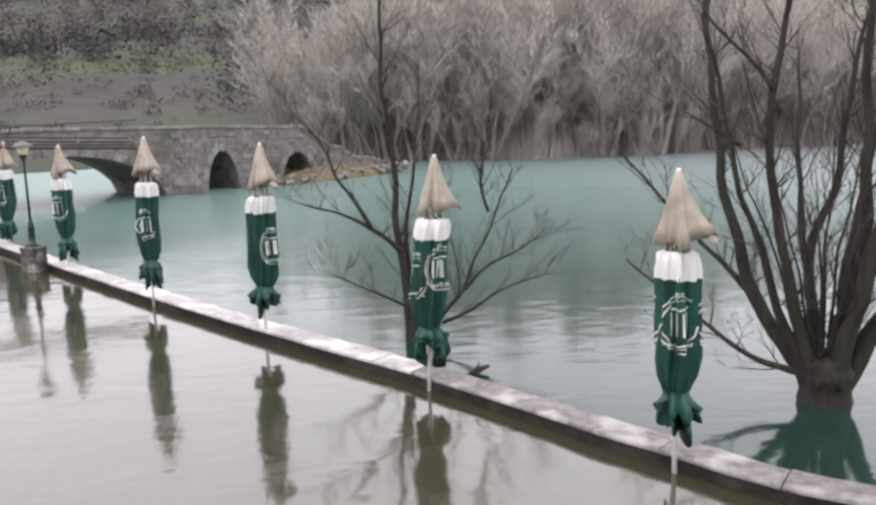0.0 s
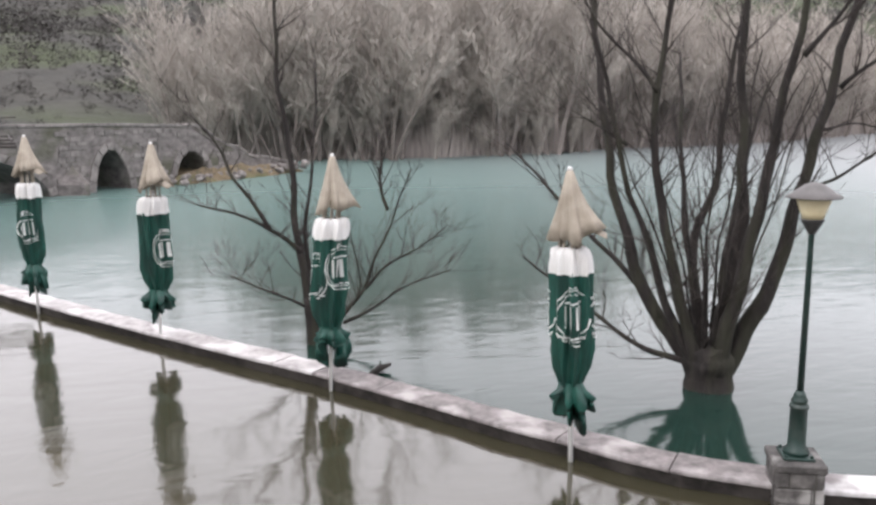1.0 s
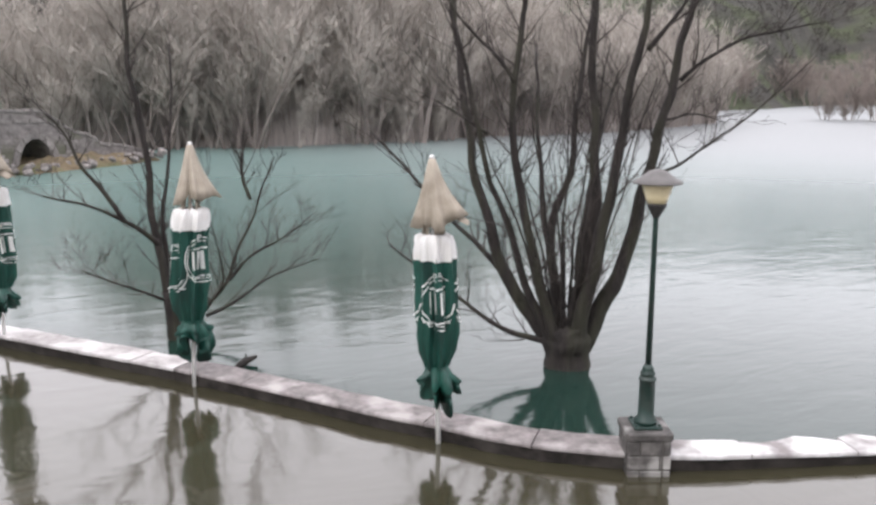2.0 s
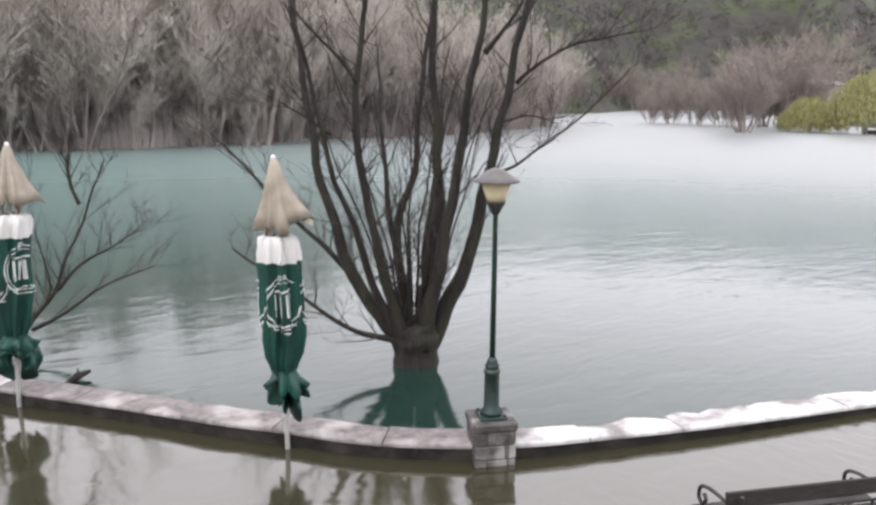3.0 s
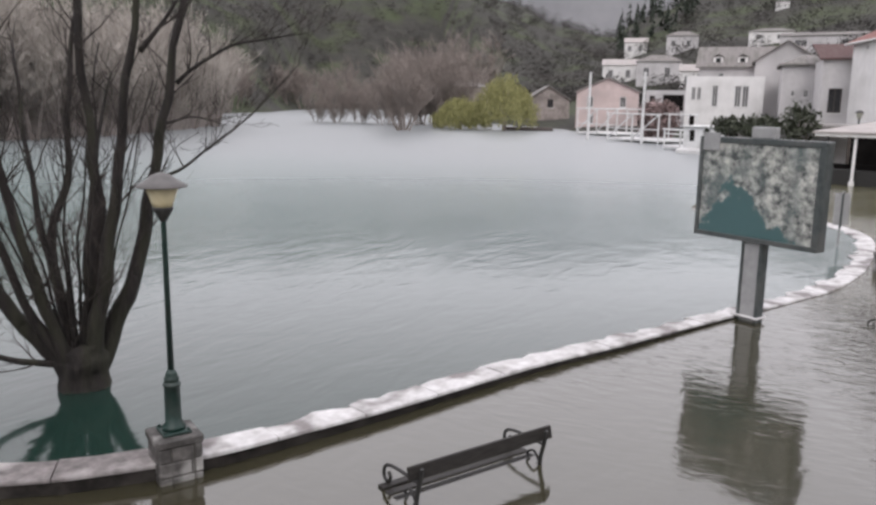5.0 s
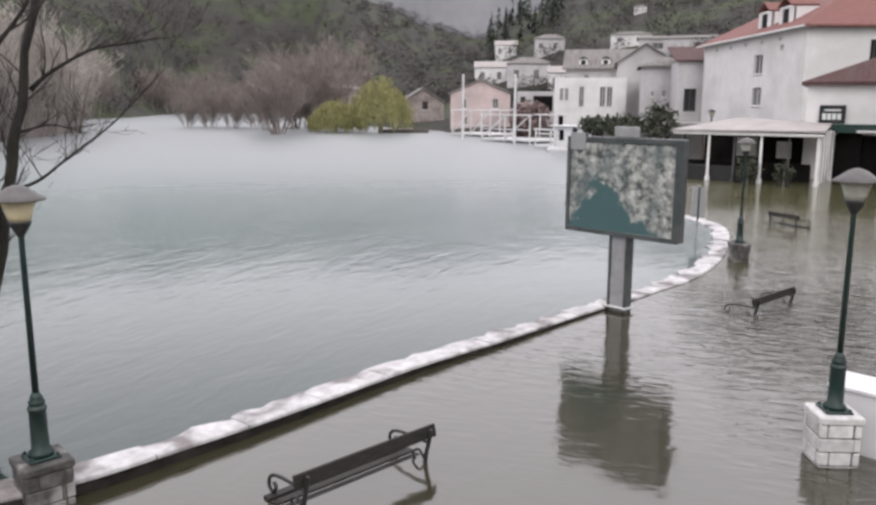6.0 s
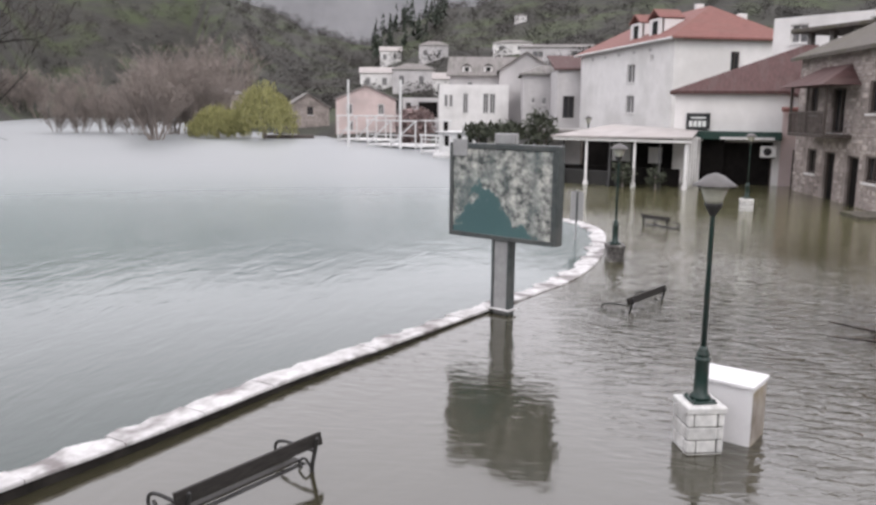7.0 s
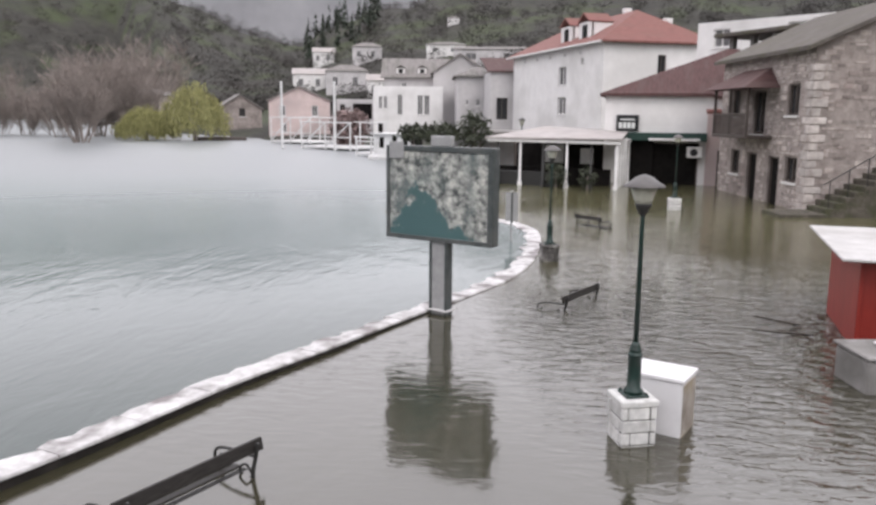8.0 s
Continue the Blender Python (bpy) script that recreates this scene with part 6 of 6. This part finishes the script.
house((100.4, 42.3), (103.0, 37.4), 6, 3.6, M_RUBBLE, ("gable_n", 1.7, 0.3, M_TILEG), "small grey gabled boat house at the shore", [(2.6, 2.5, 3.4, 3.6, "brown")])
house((104, 57.5), (107.5, 51.5), 6, 5.2, M_OCHRE, ("hip", 0.9, 0.3, M_TILEG), "pale house behind the willow", [(2.4, 3.3, 3.4, 4.9, "door")])
for k, (az, elev, near, w, h, roof, wall) in enumerate(((73.7, 1.2, 112, 5.5, 2.9, M_ROOFW, M_PLASTER), (76.2, 1.3, 112, 6.3, 3.3, M_TILEG, M_PLASTERG), (78.6, 0.9, 110, 4, 2.7, M_ROOFW, M_PLASTER), (83.1, 3.9, 120, 6.5, 1.8, M_TILEG, M_PLASTER), (86.5, 3.4, 110, 12, 2.2, M_TILEG, M_PLASTERG), (83.6, 6.0, 160, 2.6, 1.4, M_TILEG, M_PLASTER), (74.6, 3.2, 140, 4, 2.6, M_ROOFW, M_PLASTER), (77.6, 3.4, 140, 5, 2.6, M_TILEG, M_PLASTERG))):
    r = near
    while True:
        x, y, _ = polar(az, r)
        gz = ground_z(BVH, x, y)
        if gz > 3 + r * math.tan(radians(elev)) or r > 420:
            break
        r += 4
    c, e = math.cos(radians(az)), math.sin(radians(az))
    k2 = r / near
    w, h = w * min(k2, 1.8), h * min(k2, 1.8)
    house((x - c * w / 2, y + e * w / 2), (x + c * w / 2, y - e * w / 2), w * 0.7, gz + h, wall, ("hip" if k % 2 else "gable_u", 0.3 * h, 0.3, roof), "pale hillside house above the waterfront", [(w * 0.15, gz + h * 0.35, w * 0.28, gz + h * 0.75, "window"), (w * 0.62, gz + h * 0.35, w * 0.75, gz + h * 0.75, "window")], (), (), gz - 4)

# ---- docks, masts and a houseboat ----
M_DOCK = mat("white_painted_steel", (0.62, 0.62, 0.62), (0.76, 0.76, 0.75), 4, 0.5, 0.05, c3=(0.45, 0.44, 0.43), scale3=1.2, amount3=0.5)


def dock(m, w, d, h, label, braces=True):
    root = thing("boat_dock", m, label, "dock", "white boat docks")
    part("deck", boxed(0, w, 0, d, 0.15, 0.3, bevel=0.02), M_DOCK, root)
    for x in (0, w / 2, w):
        for y in (0, d):
            part("post", tube(bmesh.new(), [(x, y, -1), (x, y, h)], [0.065] * 2, 6), M_DOCK, root)
    for y in (0, d):
        part("top_beam", tube(bmesh.new(), [(-0.2, y, h), (w + 0.2, y, h)], [0.065] * 2, 6), M_DOCK, root)
    for x in (0, w / 2):
        if braces:
            part("brace", tube(bmesh.new(), [(x, 0, 0.3), (x + w / 2, 0, h)], [0.06] * 2, 6), M_DOCK, root)
    part("hand_rail", tube(bmesh.new(), [(0, 0, 1.1), (w, 0, 1.1)], [0.05] * 2, 6), M_DOCK, root)


dock(frame_of((78, 27.5), (75, 22.5))[0], 5.8, 4, 2.6, "white steel boat dock with tall frame")
dock(frame_of((66.5, 20.8), (63.0, 15.6))[0], 6.2, 4, 2.3, "white steel dock with crossed braces at the waterfront")
dock(frame_of((56, 13.5), (53.5, 10.5))[0], 3.5, 3, 1.4, "low white landing stage", False)
for x, y, h in ((65.5, 22.2, 5.6), (62.9, 16.9, 5.5)):
    ms = thing("mast", pose(x, y, 0), "tall white mast by the docks", "mast", "white masts")
    part("pole", tube(bmesh.new(), [(0, 0, -0.8), (0, 0, h)], [0.13, 0.09], 8), M_DOCK, ms)
    part("cap", lathe(bmesh.new(), [(0.13, h), (0.1, h + 0.08)], 8), M_DOCK, ms)
hb = thing("houseboat", frame_of((52.3, 11.6), (51.2, 8.6))[0], "small white houseboat moored at the terrace", "boat")
part("hull", boxed(-0.2, 3.4, -0.3, 2.2, -0.3, 0.35, bevel=0.15), M_DOCK, hb)
part("cabin", holed(bmesh.new(), 0.2, 3.0, 0.36, 1.7, 0, 0.12, [(0.6, 0.8, 1.0, 1.5), (1.6, 0.8, 2.0, 1.5), (2.4, 0.5, 2.8, 1.6)]), M_DOCK, hb)
# near-black block for the unlit inside of the cabin
part("cabin_dark", boxed(0.25, 2.95, 0.125, 1.8, 0.36, 1.68), M_DARKIN, hb)
part("cabin_roof", boxed(0.0, 3.2, -0.2, 2.0, 1.7, 1.78, bevel=0.02), M_DOCK, hb)
# islet and boats under the willow
isl = thing("moored_boat", pose(83.5, 35.0, 0.1, 0, 0, -60), "dark low boat moored under the willow", "boat")
part("hull", boxed(-2.6, 2.6, -0.5, 0.5, -0.2, 0.3, bevel=0.14), M_SHUT, isl)
part("thwart", boxed(-0.8, 0.8, -0.45, 0.45, 0.31, 0.36), M_DOCK, isl)

# ---- lamp by the plaza, road sign, kiosk ----
lamp_post(pose(26.2, -4.3, 0, 0, 0, 10), 0.4, True, "green lamp post on pale pedestal before the shop", False)
sg = thing("road_sign", pose(18.6, 0.82, 0, 0, 0, -75), "grey sign plate on a thin post in the water", "road sign")
part("post", tube(bmesh.new(), [(0, 0, -0.6), (0, 0, 1.25)], [0.025] * 2, 8), M_POST, sg)
part("plate", boxed(-0.16, 0.16, -0.035, -0.027, 0.5, 1.2, bevel=0.003), M_POST, sg)
part("frame", boxed(-0.02, 0.02, -0.06, -0.04, 0.45, 1.22), M_FRAME, sg)

m, w = frame_of((9.85, -4.1), (9.2, -7.9))
ki = thing("kiosk", m, "red panelled kiosk with flat white roof standing in the flood", "kiosk")
part("front_wall", boxed(0, w, 0, 0.06, -0.5, 1.28), M_RED, ki)
part("side_wall", boxed(0, 0.06, 0.061, 2.3, -0.5, 1.28), M_RED, ki)
part("back_wall", boxed(0.061, w, 2.24, 2.3, -0.5, 1.28), M_RED, ki)
for k in range(7):
    part("panel_rib", boxed(0.3 + 0.55 * k, 0.33 + 0.55 * k, -0.012, -0.002, -0.4, 1.26), M_RED, ki)
part("corner_post", boxed(-0.03, 0.03, -0.03, 0.03, -0.5, 1.28, bevel=0.006), M_RED, ki)
part("roof", boxed(-0.32, w + 0.3, -0.35, 2.6, 1.284, 1.325, pose(0, 0, 0, 1.0, 0, 0), 0.012), M_ROOFK, ki, "white roof slab")
blk = thing("concrete_block", pose(8.4, -3.95, 0, 0, 0, 8), "stained concrete block standing in the water by the kiosk", "block")
part("block", boxed(-0.25, 0.5, -0.7, 0.4, -0.5, 0.4, bevel=0.03), M_CONC, blk)
part("slab", boxed(-0.28, 0.53, -0.75, 0.43, 0.404, 0.44, bevel=0.012), M_CONC, blk)
bd = thing("loose_board", pose(8.45, -4.1, 0.48, 4, 0, 30), "white board lying on the concrete block", "board")
part("board", boxed(-0.3, 0.3, -0.14, 0.14, -0.025, 0.0, bevel=0.006), M_CAB, bd)
part("batten", boxed(-0.28, 0.28, -0.02, 0.02, 0.004, 0.03), M_RED, bd)

# drowned branches sticking out by the kiosk
for x, y, a, ln in ((10.6, -3.4, 100, 0.9), (11.3, -3.5, 75, 0.7), (5.65, -3.05, 20, 0.35)):
    br = thing("branch", pose(x, y, 0.02, 0, 0, a), "thin dark branch floating in the flood", "branch", "floating branches")
    part("stick", tube(bmesh.new(), spline([(-ln / 2, 0, -0.02), (0, 0.06, 0.03), (ln / 2, -0.04, 0.05)], 4), [0.014] * 8 + [0.006], 6), M_TWIG, br)
    part("side_twig", tube(bmesh.new(), [(0, 0.05, 0.03), (ln * 0.3, 0.2, 0.04)], [0.008, 0.004], 5), M_TWIG, br)
# little lamp on the wall side of the pavilion
sl = thing("small_lamp", pose(38.9, 1.15, 2.3), "small lantern on a short post above the pavilion", "street lamp")
part("post", tube(bmesh.new(), [(0, 0, -2.8), (0, 0, 0.25)], [0.03] * 2, 6), M_LAMP, sl)
part("lantern", lathe(bmesh.new(), [(0.06, 0.25), (0.15, 0.5), (0.14, 0.52)], 10), M_SHADEW, sl, "", True)
part("hood", lathe(bmesh.new(), [(0.2, 0.52), (0.08, 0.62), (0.01, 0.64)], 12), M_HOOD, sl, "", True)

# ---- stones of the house front ----
r = random.Random(21)
SHAPES = {}
rest = bmesh.new()
count = 0
z = -0.1
while z < 5.25:
    hh = r.choice((0.1, 0.12, 0.15, 0.19))
    x = r.uniform(-0.2, 0.0)
    while x < SW - 0.1:
        wl = r.choice((0.13, 0.2, 0.28, 0.4))
        x0, x1 = max(x, 0.01), min(x + wl, SW - 0.01)
        if x1 - x0 > 0.1 and r.random() < 0.74 and not any(q[0] - 0.05 < x1 and x0 < q[2] + 0.05 and q[1] - 0.1 < z + hh and z < q[3] + 0.05 for q in FR):
            if x0 > SW - 3.4 and count < 300:
                key = (round(x1 - x0, 2), hh)
                if key not in SHAPES:
                    SHAPES[key] = mesh_of(boxed(0, key[0] - 0.025, -0.03, -0.003, 0, key[1] - 0.025, bevel=0.011), "stone", M_STONE)
                ob = new("stone", SHAPES[key])
                ob.parent = stone_house
                ob.matrix_basis = pose(x0, r.uniform(0, 0.018), z + r.uniform(-0.012, 0.012), 0, r.uniform(-2, 2), 0)
                count += 1
            else:
                box(rest, x0, x1 - 0.025, -0.03 + r.uniform(0, 0.018), -0.003, z, z + hh - 0.025, pose(0, 0, r.uniform(-0.012, 0.012)))
        x += wl
    z += hh
tagged(part("front_rubble", rest, M_STONE, stone_house, "coursed rubble of the front"), "", "", "", "stuff")
bm = bmesh.new()
z = 0.0
while z < 6.6:
    x = r.uniform(0, 0.3)
    hh = r.choice((0.09, 0.12, 0.17))
    while x < 7.3:
        wl = r.uniform(0.12, 0.45)
        if r.random() < 0.46 and (z < 5.3 or abs(x + wl / 2 - 3.75) < (6.9 - z) * 2.1):
            box(bm, x, min(x + wl - 0.025, 7.48), -0.012 - r.uniform(0, 0.02), -0.003, z, z + hh - 0.022, pose(0, 0, r.uniform(-0.015, 0.015)))
        x += wl
    z += hh
gs = part("gable_rubble", bm, M_STONE, stone_house, "coursed rubble of the gable side")
gs.matrix_basis = pose(SW, 0, 0, 0, 0, 90)
tagged(gs, "", "", "", "stuff")

# pale corner stones between front and gable
z = 0.05
for k in range(17):
    hh = 0.27 + 0.03 * math.sin(2.3 * k)
    deep = 0.5 if k % 2 else 0.28
    part("quoin", boxed(SW - 0.78 + deep, SW + 0.045, -0.045, 0.78 - deep, z, z + hh - 0.03, bevel=0.015), M_QUOIN, stone_house)
    z += hh + 0.01
